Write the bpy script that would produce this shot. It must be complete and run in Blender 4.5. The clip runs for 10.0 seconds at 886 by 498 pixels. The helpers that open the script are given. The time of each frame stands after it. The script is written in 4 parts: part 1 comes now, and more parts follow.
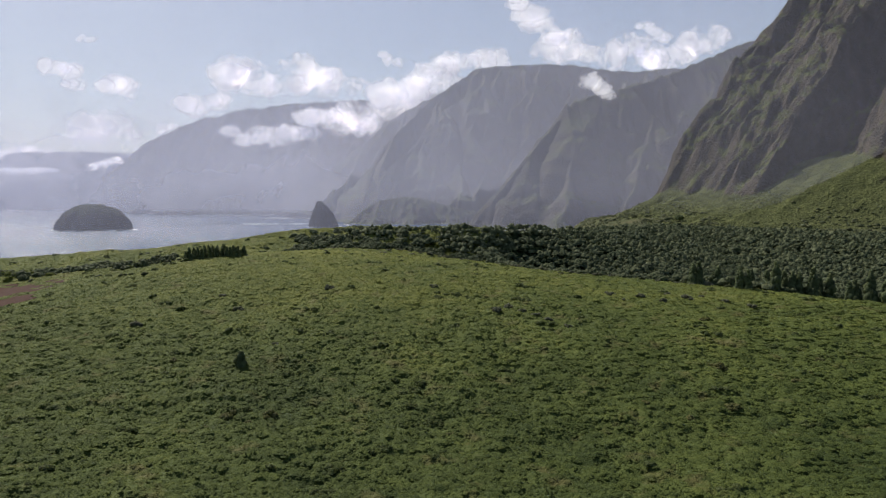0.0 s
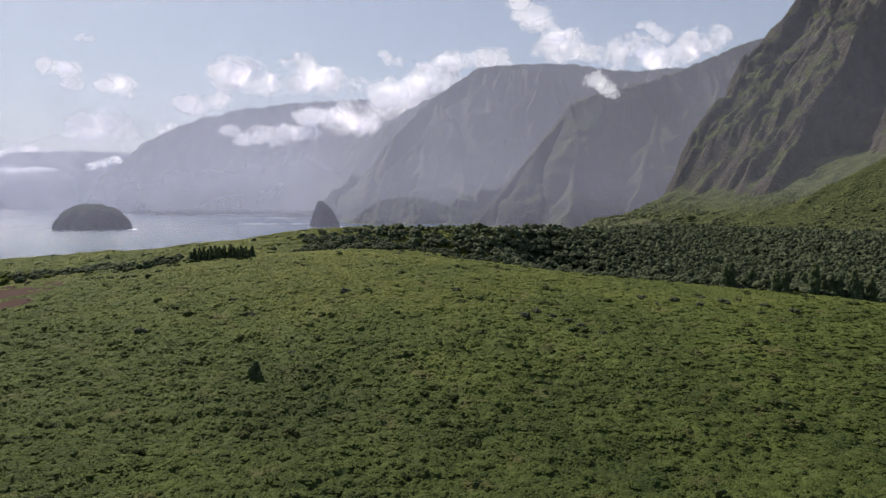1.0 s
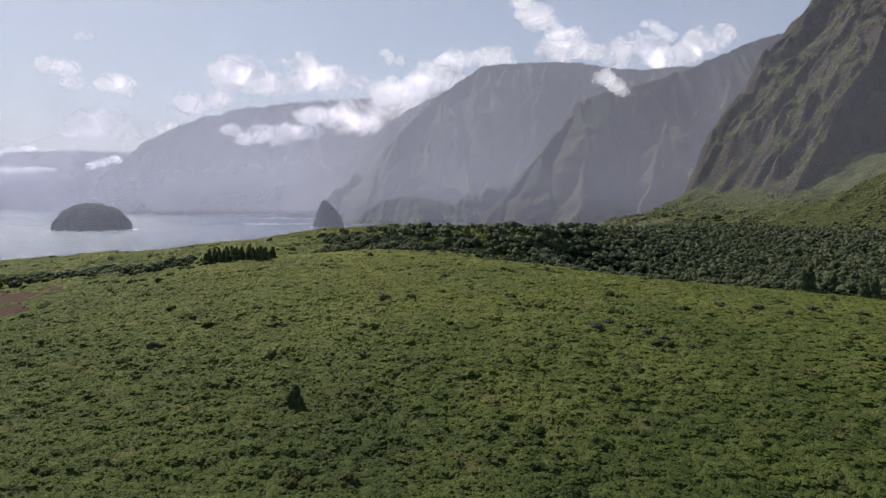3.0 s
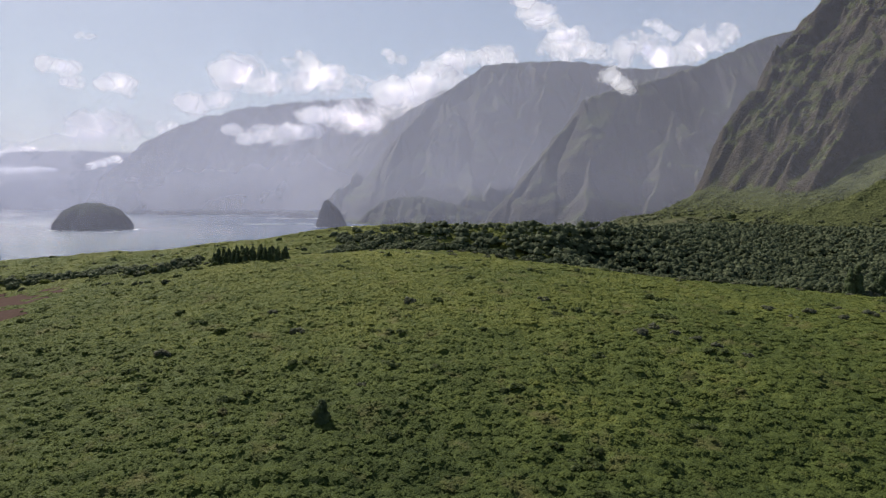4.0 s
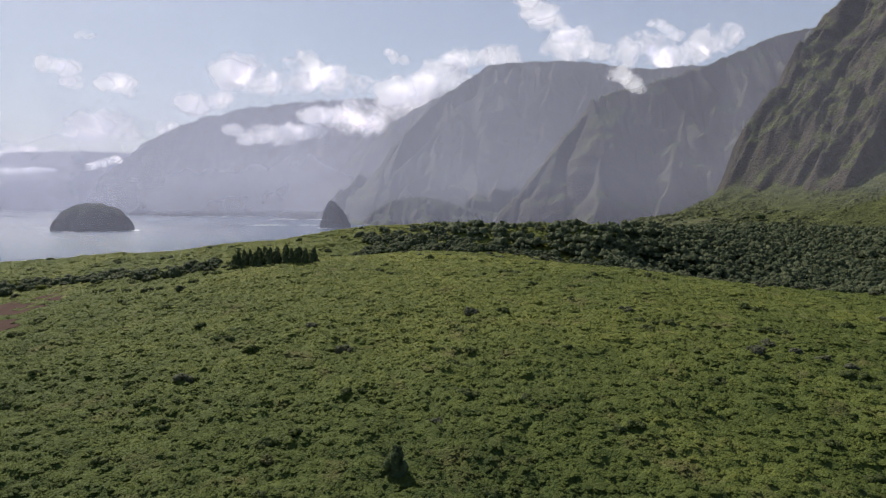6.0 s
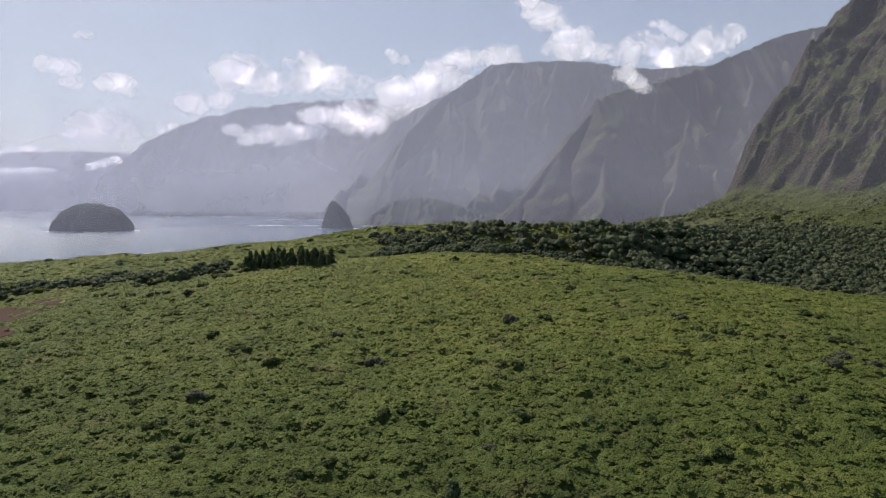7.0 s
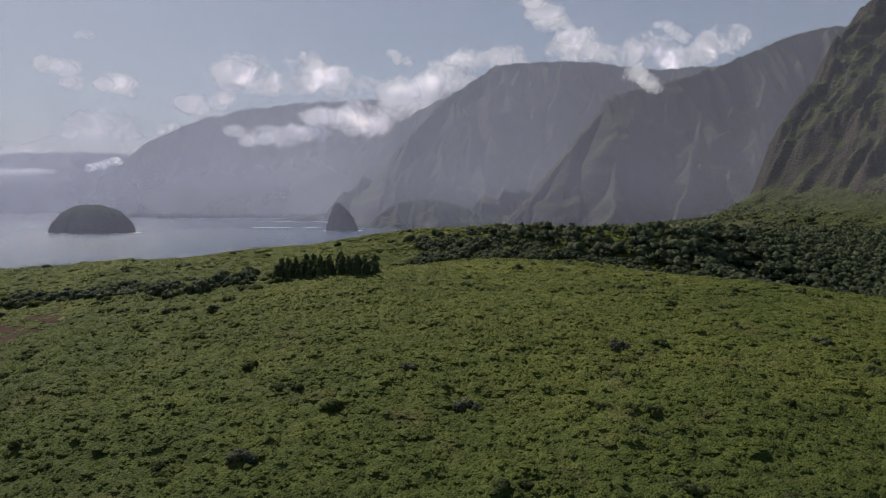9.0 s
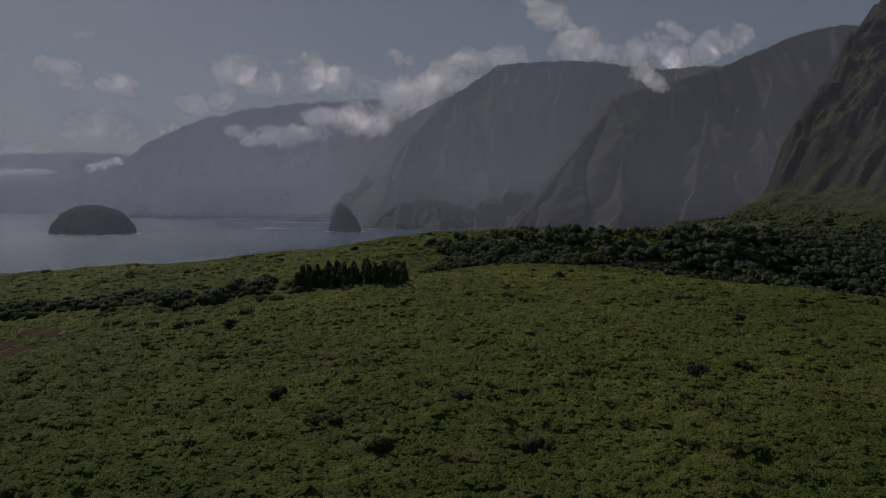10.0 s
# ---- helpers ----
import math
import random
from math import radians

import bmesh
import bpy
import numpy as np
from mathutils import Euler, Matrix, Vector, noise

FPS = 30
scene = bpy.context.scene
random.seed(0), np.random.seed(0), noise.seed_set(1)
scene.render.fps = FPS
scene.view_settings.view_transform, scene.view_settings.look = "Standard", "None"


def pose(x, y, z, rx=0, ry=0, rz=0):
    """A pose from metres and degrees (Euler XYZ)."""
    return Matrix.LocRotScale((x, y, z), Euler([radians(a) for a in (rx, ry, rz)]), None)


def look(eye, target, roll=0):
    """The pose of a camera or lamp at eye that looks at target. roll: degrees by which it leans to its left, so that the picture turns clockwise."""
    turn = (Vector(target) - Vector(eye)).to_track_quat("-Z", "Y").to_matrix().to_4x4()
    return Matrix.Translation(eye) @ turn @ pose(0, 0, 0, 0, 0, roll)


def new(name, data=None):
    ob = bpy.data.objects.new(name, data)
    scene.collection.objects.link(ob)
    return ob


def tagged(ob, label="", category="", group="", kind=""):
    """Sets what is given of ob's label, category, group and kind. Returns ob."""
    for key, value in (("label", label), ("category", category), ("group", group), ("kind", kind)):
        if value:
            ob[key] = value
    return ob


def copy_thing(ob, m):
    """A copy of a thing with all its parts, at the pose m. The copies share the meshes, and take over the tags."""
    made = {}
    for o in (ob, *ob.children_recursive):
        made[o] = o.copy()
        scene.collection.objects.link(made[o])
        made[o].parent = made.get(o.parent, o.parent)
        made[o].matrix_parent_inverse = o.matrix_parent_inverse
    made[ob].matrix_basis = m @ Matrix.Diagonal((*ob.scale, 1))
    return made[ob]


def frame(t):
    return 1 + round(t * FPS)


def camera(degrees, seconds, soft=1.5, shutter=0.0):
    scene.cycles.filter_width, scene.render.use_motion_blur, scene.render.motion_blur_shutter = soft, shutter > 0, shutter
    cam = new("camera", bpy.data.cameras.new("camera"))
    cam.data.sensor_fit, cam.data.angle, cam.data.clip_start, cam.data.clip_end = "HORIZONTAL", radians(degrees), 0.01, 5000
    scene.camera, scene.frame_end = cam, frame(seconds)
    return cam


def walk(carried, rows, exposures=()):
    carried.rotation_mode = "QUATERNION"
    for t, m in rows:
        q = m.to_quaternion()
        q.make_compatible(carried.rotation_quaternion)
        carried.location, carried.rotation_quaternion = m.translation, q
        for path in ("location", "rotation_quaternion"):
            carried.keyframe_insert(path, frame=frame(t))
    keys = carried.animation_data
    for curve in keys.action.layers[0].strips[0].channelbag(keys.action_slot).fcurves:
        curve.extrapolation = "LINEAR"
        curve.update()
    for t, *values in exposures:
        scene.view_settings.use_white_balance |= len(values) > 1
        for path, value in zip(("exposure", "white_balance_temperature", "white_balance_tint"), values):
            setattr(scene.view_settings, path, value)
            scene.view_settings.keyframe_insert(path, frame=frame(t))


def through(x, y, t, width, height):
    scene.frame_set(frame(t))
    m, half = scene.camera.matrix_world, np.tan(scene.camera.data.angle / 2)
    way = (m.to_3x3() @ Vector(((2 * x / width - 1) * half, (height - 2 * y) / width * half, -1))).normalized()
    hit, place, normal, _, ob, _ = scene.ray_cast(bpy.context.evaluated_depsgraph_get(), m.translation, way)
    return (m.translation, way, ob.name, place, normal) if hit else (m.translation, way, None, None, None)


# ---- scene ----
cam = camera(66.8, 10.0, soft=1.25)
METRES, EYE, TILT, LEAN, TURN = 220.0, 73.0, -3.75, 0.0, 0.0
ROWS = [
    (0.0, 0.0, 0.0, 0.0, 0.0, 0.0, -0.0),
    (0.5, -0.0252, 0.0432, 0.0011, -0.06, -0.0, -0.02),
    (1.0, -0.0503, 0.0868, 0.0017, -0.1, 0.01, -0.03),
    (1.5, -0.0754, 0.1304, 0.0022, -0.15, 0.02, -0.04),
    (2.0, -0.1004, 0.1741, 0.0023, -0.19, 0.03, -0.03),
    (2.5, -0.1255, 0.218, 0.0021, -0.18, 0.04, -0.03),
    (4.0, -0.1993, 0.3491, 0.0014, -0.14, 0.07, -0.02),
    (4.5, -0.2238, 0.3928, 0.001, -0.14, 0.09, -0.04),
    (5.0, -0.248, 0.4364, 0.0011, -0.15, 0.1, -0.04),
    (5.5, -0.2723, 0.48, 0.0013, -0.17, 0.15, -0.04),
    (7.0, -0.3449, 0.6107, 0.002, -0.24, 0.28, -0.11),
    (7.5, -0.3692, 0.654, 0.003, -0.27, 0.32, -0.11),
    (8.0, -0.3936, 0.6973, 0.0047, -0.29, 0.36, -0.12),
    (8.5, -0.4178, 0.7408, 0.0068, -0.28, 0.42, -0.16),
    (9.0, -0.4422, 0.7841, 0.0103, -0.28, 0.45, -0.18),
    (9.5, -0.4666, 0.8272, 0.0147, -0.28, 0.48, -0.19),
    (10.0, -0.4911, 0.8703, 0.0194, -0.26, 0.47, -0.17),
]
walk(cam, [(t, pose(0, 0, EYE, TILT, LEAN, TURN) @ pose(METRES * x, METRES * y, METRES * z, 90 + pitch, roll, yaw)) for t, x, y, z, yaw, pitch, roll in ROWS],
     exposures=[(0.0, 0.0), (7.0, 0.0), (8.5, -0.12), (9.0, -0.56), (9.5, -1.2), (10.0, -1.79)])

# ---- light: sun ahead and to one side, clear sky ----
SUN_TURN, SUN_HIGH = 38.0, 47.0      # degrees towards -x from +y, degrees up
world = bpy.data.worlds.new("sky")
scene.world = world
world.use_nodes = True
wn = world.node_tree.nodes
sky = wn.new("ShaderNodeTexSky")
sky.sky_type, sky.sun_disc = "NISHITA", False
sky.sun_elevation, sky.sun_rotation = radians(SUN_HIGH), radians(-SUN_TURN)
sky.air_density, sky.dust_density, sky.ozone_density = 1.0, 1.1, 1.5
wn["Background"].inputs["Strength"].default_value = 0.085
warm = wn.new("ShaderNodeVectorMath")
warm.operation, warm.inputs[1].default_value = "MULTIPLY", (1.025, 1.0, 0.95)
world.node_tree.links.new(sky.outputs[0], warm.inputs[0])
world.node_tree.links.new(warm.outputs[0], wn["Background"].inputs["Color"])

lamp = bpy.data.lights.new("sun", "SUN")
lamp.energy, lamp.angle, lamp.color = 4.6, radians(0.6), (1.0, 0.95, 0.86)
sun = new("sun", lamp)
a, e = radians(SUN_TURN), radians(SUN_HIGH)
sun.matrix_world = look((0, 0, 3000), Vector((0, 0, 3000)) - Vector((-math.sin(a) * math.cos(e), math.cos(a) * math.cos(e), math.sin(e))))


# ---- materials ----
class Mat:
    """A small builder for node materials."""

    def __init__(self, name):
        self.m = bpy.data.materials.new(name)
        self.m.use_nodes = True
        self.t = self.m.node_tree
        self.bsdf, self.out = self.t.nodes["Principled BSDF"], self.t.nodes["Material Output"]

    def node(self, kind, links=(), operation="", blend=""):
        n = self.t.nodes.new(kind)
        if operation:
            n.operation = operation
        if blend:
            n.data_type, n.blend_type = "RGBA", blend
        for socket, v in dict(links).items():
            self.set(n, socket, v)
        return n

    def set(self, n, socket, v):
        if isinstance(v, bpy.types.NodeSocket):
            self.t.links.new(v, n.inputs[socket])
        else:
            n.inputs[socket].default_value = v

    def noise(self, scale, detail=4.0, rough=0.55, where=None, distort=0.0):
        links = {"Scale": scale, "Detail": detail, "Roughness": rough, "Distortion": distort}
        if where is None:
            where = self.node("ShaderNodeTexCoord").outputs["Object"]
        links["Vector"] = where
        return self.node("ShaderNodeTexNoise", links).outputs["Fac"]

    def ramp(self, fac, stops):
        n = self.node("ShaderNodeValToRGB", {"Fac": fac})
        r = n.color_ramp
        while len(r.elements) < len(stops):
            r.elements.new(0.5)
        for el, (p, c) in zip(r.elements, stops):
            el.position, el.color = p, (*c, 1.0) if len(c) == 3 else c
        return n.outputs["Color"]

    def grey(self, fac, lo, hi, a=0.0, b=1.0):
        n = self.node("ShaderNodeMapRange", {"Value": fac, "From Min": lo, "From Max": hi, "To Min": a, "To Max": b})
        return n.outputs["Result"]

    def mix(self, fac, a, b, blend="MIX"):
        n = self.node("ShaderNodeMix", blend=blend)
        for i, v in ((0, fac), (6, a), (7, b)):
            if isinstance(v, bpy.types.NodeSocket):
                self.t.links.new(v, n.inputs[i])
            elif i:
                n.inputs[i].default_value = (*v, 1.0)
            else:
                n.inputs[i].default_value = v
        return n.outputs[2]

    def math(self, op, a, b=0.0, c=0.0):
        n = self.node("ShaderNodeMath", operation=op)
        for i, v in enumerate((a, b, c)):
            self.set(n, i, v)
        return n.outputs[0]

    def bump(self, height, strength, distance):
        n = self.node("ShaderNodeBump", {"Height": height, "Strength": strength, "Distance": distance})
        self.t.links.new(n.outputs[0], self.bsdf.inputs["Normal"])

    def finish(self, colour, rough=0.8, spec=0.3):
        self.set(self.bsdf, "Base Color", colour if isinstance(colour, bpy.types.NodeSocket) else (*colour, 1.0))
        self.set(self.bsdf, "Roughness", rough)
        self.set(self.bsdf, "Specular IOR Level", spec)
        return self.m


def leaf_material(name, dark, mid, light, dry, dry_share=0.12, patch=0.02, through=0.35, grown=False, clump=False, height_shade=0.0, blotch=0.6):
    """Leaves: the colour varies leaf by leaf and in patches; shading by height is painted in; some light passes
    through.
    """
    m = Mat(name)
    geo = m.node("ShaderNodeNewGeometry")
    place = geo.outputs["Position"]
    each = m.grey(m.noise(2.0, 5.0, 0.75, place), 0.24, 0.76) if grown or clump else geo.outputs["Random Per Island"]
    if clump:
        each = m.math("ADD", m.math("MULTIPLY", each, 0.45), m.math("MULTIPLY", geo.outputs["Random Per Island"], 0.55))
    big = m.noise(patch, 3.0, 0.6, place)
    small = m.noise(patch * 9, 2.0, 0.5, place)
    tone = m.math("ADD", m.math("MULTIPLY", each, 0.40), m.math("ADD", m.math("MULTIPLY", big, blotch), m.math("MULTIPLY", small, 0.35)))
    # Shading put into the leaf colour: darker on low ground, lighter on high.
    if height_shade:
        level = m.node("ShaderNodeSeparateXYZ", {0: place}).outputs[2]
        tone = m.math("ADD", tone, m.grey(level, 4.0, 46.0, -height_shade, height_shade))
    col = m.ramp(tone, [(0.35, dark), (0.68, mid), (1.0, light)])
    spot = m.grey(m.noise(patch * 4.3, 3.0, 0.6, place), 0.70 - dry_share, 0.74, 0.0, 0.75)
    col = m.mix(spot, col, dry)
    m.finish(col, 0.68, 0.14)
    cells = m.node("ShaderNodeTexVoronoi", {"Vector": place, "Scale": 2.6, "Randomness": 1.0}).outputs["Distance"]
    m.bump(m.math("SUBTRACT", m.math("MULTIPLY", m.noise(4.5, 3.0, 0.7, place), 0.7), m.math("MULTIPLY", cells, 0.85)), 1.0, 0.32)
    tr = m.node("ShaderNodeBsdfTranslucent", {"Color": m.mix(0.3, col, (0.20, 0.22, 0.05))})
    mixed = m.node("ShaderNodeMixShader", {0: through, 1: m.bsdf.outputs[0], 2: tr.outputs[0]})
    m.t.links.new(mixed.outputs[0], m.out.inputs["Surface"])
    return m.m


def rock_material(name, green_low, green_high, rock, dry, size, green_share=0.5, relief=1.0):
    """Steep volcanic slopes: thin green growth on ledges and ribs, brown rock where it is steepest; crest lines painted
    lighter, as if sunlit.
    """
    m = Mat(name)
    geo = m.node("ShaderNodeNewGeometry")
    up = m.node("ShaderNodeSeparateXYZ", {0: geo.outputs["Normal"]}).outputs[2]
    place = m.node("ShaderNodeTexCoord").outputs["Object"]
    stretched = m.node("ShaderNodeMapping", {"Vector": place, "Scale": (1.0, 1.0, 0.45)}).outputs[0]
    n1 = m.noise(1.0 / size, 6.0, 0.62, stretched)
    n2 = m.noise(6.0 / size, 5.0, 0.65, stretched)
    n3 = m.noise(32.0 / size, 3.0, 0.6, place)
    green = m.ramp(m.math("ADD", m.math("MULTIPLY", n2, 0.6), m.math("MULTIPLY", n3, 0.5)), [(0.35, green_low), (0.75, green_high)])
    brown = m.ramp(m.math("ADD", m.math("MULTIPLY", n2, 0.6), m.math("MULTIPLY", n3, 0.5)), [(0.3, rock), (0.8, dry)])
    want = m.math("ADD", m.math("MULTIPLY", up, 1.5), m.math("ADD", m.math("MULTIPLY", n1, 0.9), m.math("MULTIPLY", n2, 0.45)))
    col = m.mix(m.grey(want, 1.95 - green_share, 2.25 - green_share), brown, green)
    # Sunlit edges painted onto the crest lines: a lighter tan by pointiness.
    crest = m.grey(geo.outputs["Pointiness"], 0.515, 0.60, 0.0, 0.15)
    col = m.mix(crest, col, (dry[0] * 1.35, dry[1] * 1.5, dry[2] * 1.2))
    m.bump(m.math("ADD", n2, m.math("MULTIPLY", n3, 0.7)), relief, size * 0.045)
    return m.finish(col, 0.95, 0.1)


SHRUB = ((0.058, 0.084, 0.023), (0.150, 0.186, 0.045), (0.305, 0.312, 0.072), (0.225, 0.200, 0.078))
M_shrub = leaf_material("shrub_leaves", *SHRUB, through=0.44, height_shade=0.17)
M_clump = leaf_material("shrub_crowns", *SHRUB, through=0.38, clump=True, height_shade=0.17)
M_canopy = leaf_material("thicket_canopy", *SHRUB, through=0.28, grown=True, height_shade=0.17)
M_wood = leaf_material("woodland_leaves", (0.050, 0.068, 0.042), (0.100, 0.126, 0.068), (0.200, 0.222, 0.120), (0.21, 0.20, 0.12), 0.10, 0.10, 0.34, blotch=0.85)
M_scrub = leaf_material("scrub_leaves", (0.055, 0.066, 0.036), (0.100, 0.116, 0.056), (0.165, 0.175, 0.080), (0.16, 0.14, 0.09), 0.16, 0.03, 0.25)
M_dark = leaf_material("dark_leaves", (0.100, 0.130, 0.072), (0.175, 0.215, 0.105), (0.270, 0.295, 0.140), (0.17, 0.17, 0.10), 0.05, 0.1, 0.48)
M_olive = leaf_material("olive_leaves", (0.078, 0.104, 0.040), (0.135, 0.168, 0.062), (0.225, 0.250, 0.092), (0.19, 0.18, 0.10), 0.1, 0.08, 0.48)
M_grey = leaf_material("dry_grey_leaves", (0.130, 0.138, 0.092), (0.190, 0.196, 0.132), (0.26, 0.26, 0.19), (0.24, 0.24, 0.175), 0.2, 0.05, 0.5)
M_gold = leaf_material("yellowed_leaves", (0.095, 0.100, 0.040), (0.160, 0.160, 0.060), (0.26, 0.25, 0.085), (0.22, 0.21, 0.10), 0.2, 0.05, 0.4)

bark = Mat("bark")
M_bark = bark.finish(bark.ramp(bark.noise(3.0), [(0.3, (0.05, 0.04, 0.03)), (0.7, (0.14, 0.12, 0.10))]), 0.9)

grd = Mat("undergrowth")
gp = grd.node("ShaderNodeNewGeometry").outputs["Position"]
g_col = grd.ramp(grd.noise(0.25, 6.0, 0.65, gp), [(0.3, (0.020, 0.030, 0.013)), (0.55, (0.036, 0.052, 0.020)), (0.8, (0.065, 0.080, 0.032))])
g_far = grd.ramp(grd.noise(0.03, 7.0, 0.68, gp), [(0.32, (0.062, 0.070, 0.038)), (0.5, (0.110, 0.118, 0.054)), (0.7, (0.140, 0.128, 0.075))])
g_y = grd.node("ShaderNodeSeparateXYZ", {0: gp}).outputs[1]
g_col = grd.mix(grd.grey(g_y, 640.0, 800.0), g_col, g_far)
grd.bump(grd.noise(0.5, 6.0, 0.7, gp), 1.0, 1.5)
M_ground = grd.finish(g_col, 0.95, 0.1)

soil = Mat("red_soil")
M_soil = soil.finish(soil.ramp(soil.noise(0.6, 6.0, 0.7), [(0.3, (0.060, 0.032, 0.024)), (0.7, (0.105, 0.060, 0.044))]), 0.95, 0.1)

M_near = rock_material("near_slope", (0.050, 0.062, 0.028), (0.165, 0.178, 0.068), (0.050, 0.046, 0.040), (0.135, 0.110, 0.082), 110.0, 0.43, 1.8)
M_mid = rock_material("middle_slope", (0.046, 0.056, 0.036), (0.115, 0.125, 0.068), (0.052, 0.050, 0.052), (0.125, 0.112, 0.096), 200.0, 0.40, 0.85)
M_far = rock_material("far_slope", (0.050, 0.060, 0.042), (0.125, 0.138, 0.080), (0.050, 0.050, 0.050), (0.130, 0.120, 0.100), 240.0, 0.42, 0.8)
M_isle = rock_material("islet_rock", (0.020, 0.026, 0.018), (0.046, 0.054, 0.030), (0.026, 0.025, 0.026), (0.055, 0.050, 0.046), 60.0, 0.35)

sea_m = Mat("sea_water")
sp = sea_m.node("ShaderNodeTexCoord").outputs["Object"]
sp2 = sea_m.node("ShaderNodeMapping", {"Vector": sp, "Rotation": (0, 0, radians(25)), "Scale": (0.6, 1.0, 1.0)}).outputs[0]
swell = sea_m.noise(0.035, 4.0, 0.6, sp2)
chop = sea_m.noise(0.30, 4.0, 0.65, sp2)
sea_m.bump(sea_m.math("ADD", swell, sea_m.math("MULTIPLY", chop, 0.45)), 0.9, 6.0)
M_sea = sea_m.finish(sea_m.ramp(sea_m.noise(0.004, 4.0, 0.6, sp2), [(0.3, (0.022, 0.060, 0.130)), (0.7, (0.036, 0.085, 0.170))]), 0.22, 0.32)
foam = Mat("sea_foam")
M_foam = foam.finish(foam.ramp(foam.noise(0.2), [(0.3, (0.55, 0.6, 0.65)), (0.7, (0.85, 0.87, 0.88))]), 0.7)


def mist_material(name, share, top, fade, low=25.0, uneven=0.3, tint=(0.775, 0.79, 0.99), start=0.0):
    """Thin mist: mostly clear, scatters the sunlight that passes; thins out upwards and just above the water."""
    m = Mat(name)
    co = m.node("ShaderNodeTexCoord").outputs["Object"]
    z = m.node("ShaderNodeSeparateXYZ", {0: co}).outputs[2]
    high = m.grey(z, top, top + fade, 1.0, 0.25)
    foot = m.grey(z, start, start + low, 0.0, 1.0)
    wob = m.grey(m.noise(0.0022, 4.0, 0.55, co, 0.4), 0.3, 0.7, 1.0 - uneven, 1.0 + uneven)
    alpha = m.math("MULTIPLY", m.math("MULTIPLY", high, foot), m.math("MULTIPLY", wob, share))
    clear = m.node("ShaderNodeBsdfTransparent")
    scatter = m.node("ShaderNodeBsdfTranslucent", {"Color": (*tint, 1.0)})
    back = m.node("ShaderNodeBsdfDiffuse", {"Color": (*tint, 1.0)})
    both = m.node("ShaderNodeMixShader", {0: 0.35, 1: scatter.outputs[0], 2: back.outputs[0]})
    mixed = m.node("ShaderNodeMixShader", {0: alpha, 1: clear.outputs[0], 2: both.outputs[0]})
    m.t.links.new(mixed.outputs[0], m.out.inputs["Surface"])
    return m.m


def cloud_material(name, thick=0.85, size=170.0):
    """Soft cumulus: overlapping puffs that thin to nothing at their torn rims; size: of the larger billows, in metres."""
    m = Mat(name)
    place = m.node("ShaderNodeNewGeometry").outputs["Position"]
    u, v, _ = m.node("ShaderNodeSeparateXYZ", {0: m.node("ShaderNodeTexCoord").outputs["UV"]}).outputs
    u, v = m.math("SUBTRACT", u, 0.5), m.math("SUBTRACT", v, 0.5)
    r = m.math("MULTIPLY", m.math("SQRT", m.math("ADD", m.math("MULTIPLY", u, u), m.math("MULTIPLY", v, v))), 2.0)
    n = m.noise(1.0 / size, 10.0, 0.67, place, 0.25)
    dense = m.math("SUBTRACT", m.math("ADD", m.math("MULTIPLY", n, 2.5), -0.58), m.math("ADD", m.math("MULTIPLY", r, 0.9), m.grey(r, 0.4, 1.0, 0.0, 0.6)))
    alpha = m.math("MULTIPLY", m.grey(dense, 0.0, 0.42), thick)
    alpha = m.math("MULTIPLY", alpha, m.grey(r, 0.85, 0.99, 1.0, 0.0))
    # Billow shading painted in by noise: lavender-grey for shaded, cream for lit.
    white = m.mix(m.grey(m.noise(1.6 / size, 5.0, 0.6, place), 0.32, 0.68), (0.60, 0.595, 0.62), (0.74, 0.72, 0.71))
    clear = m.node("ShaderNodeBsdfTransparent")
    scatter = m.node("ShaderNodeBsdfTranslucent", {"Color": white})
    back = m.node("ShaderNodeBsdfDiffuse", {"Color": white})
    both = m.node("ShaderNodeAddShader", {0: scatter.outputs[0], 1: back.outputs[0]})
    mixed = m.node("ShaderNodeMixShader", {0: alpha, 1: clear.outputs[0], 2: both.outputs[0]})
    m.t.links.new(mixed.outputs[0], m.out.inputs["Surface"])
    return m.m


M_cloud = cloud_material("cloud_white")
M_near_cloud = cloud_material("cloud_near", 0.55, 60.0)
M_wisp = cloud_material("cloud_wisp", 0.45, 120.0)
scene.cycles.transparent_max_bounces = 32


# ---- shape helpers ----
rng = np.random.default_rng(7)


def mesh_of(name, verts, faces, material, smooth=False):
    """A mesh from arrays: verts n x 3, faces n x 3 or n x 4."""
    verts, faces = np.asarray(verts, np.float32), np.asarray(faces, np.int32)
    me = bpy.data.meshes.new(name)
    n, k = faces.shape
    me.vertices.add(len(verts))
    me.vertices.foreach_set("co", verts.ravel())
    me.loops.add(n * k)
    me.loops.foreach_set("vertex_index", faces.ravel())
    me.polygons.add(n)
    me.polygons.foreach_set("loop_start", np.arange(0, n * k, k, dtype=np.int32))
    me.polygons.foreach_set("use_smooth", np.full(n, smooth))
    me.materials.append(material)
    me.update(calc_edges=True)
    return me


def grid_faces(rows, cols):
    i = np.arange(rows * cols).reshape(rows, cols)
    return np.stack([i[:-1, :-1], i[:-1, 1:], i[1:, 1:], i[1:, :-1]], -1).reshape(-1, 4)


_perm = np.random.default_rng(3).permutation(512)
_val = np.random.default_rng(4).random(512) * 2 - 1


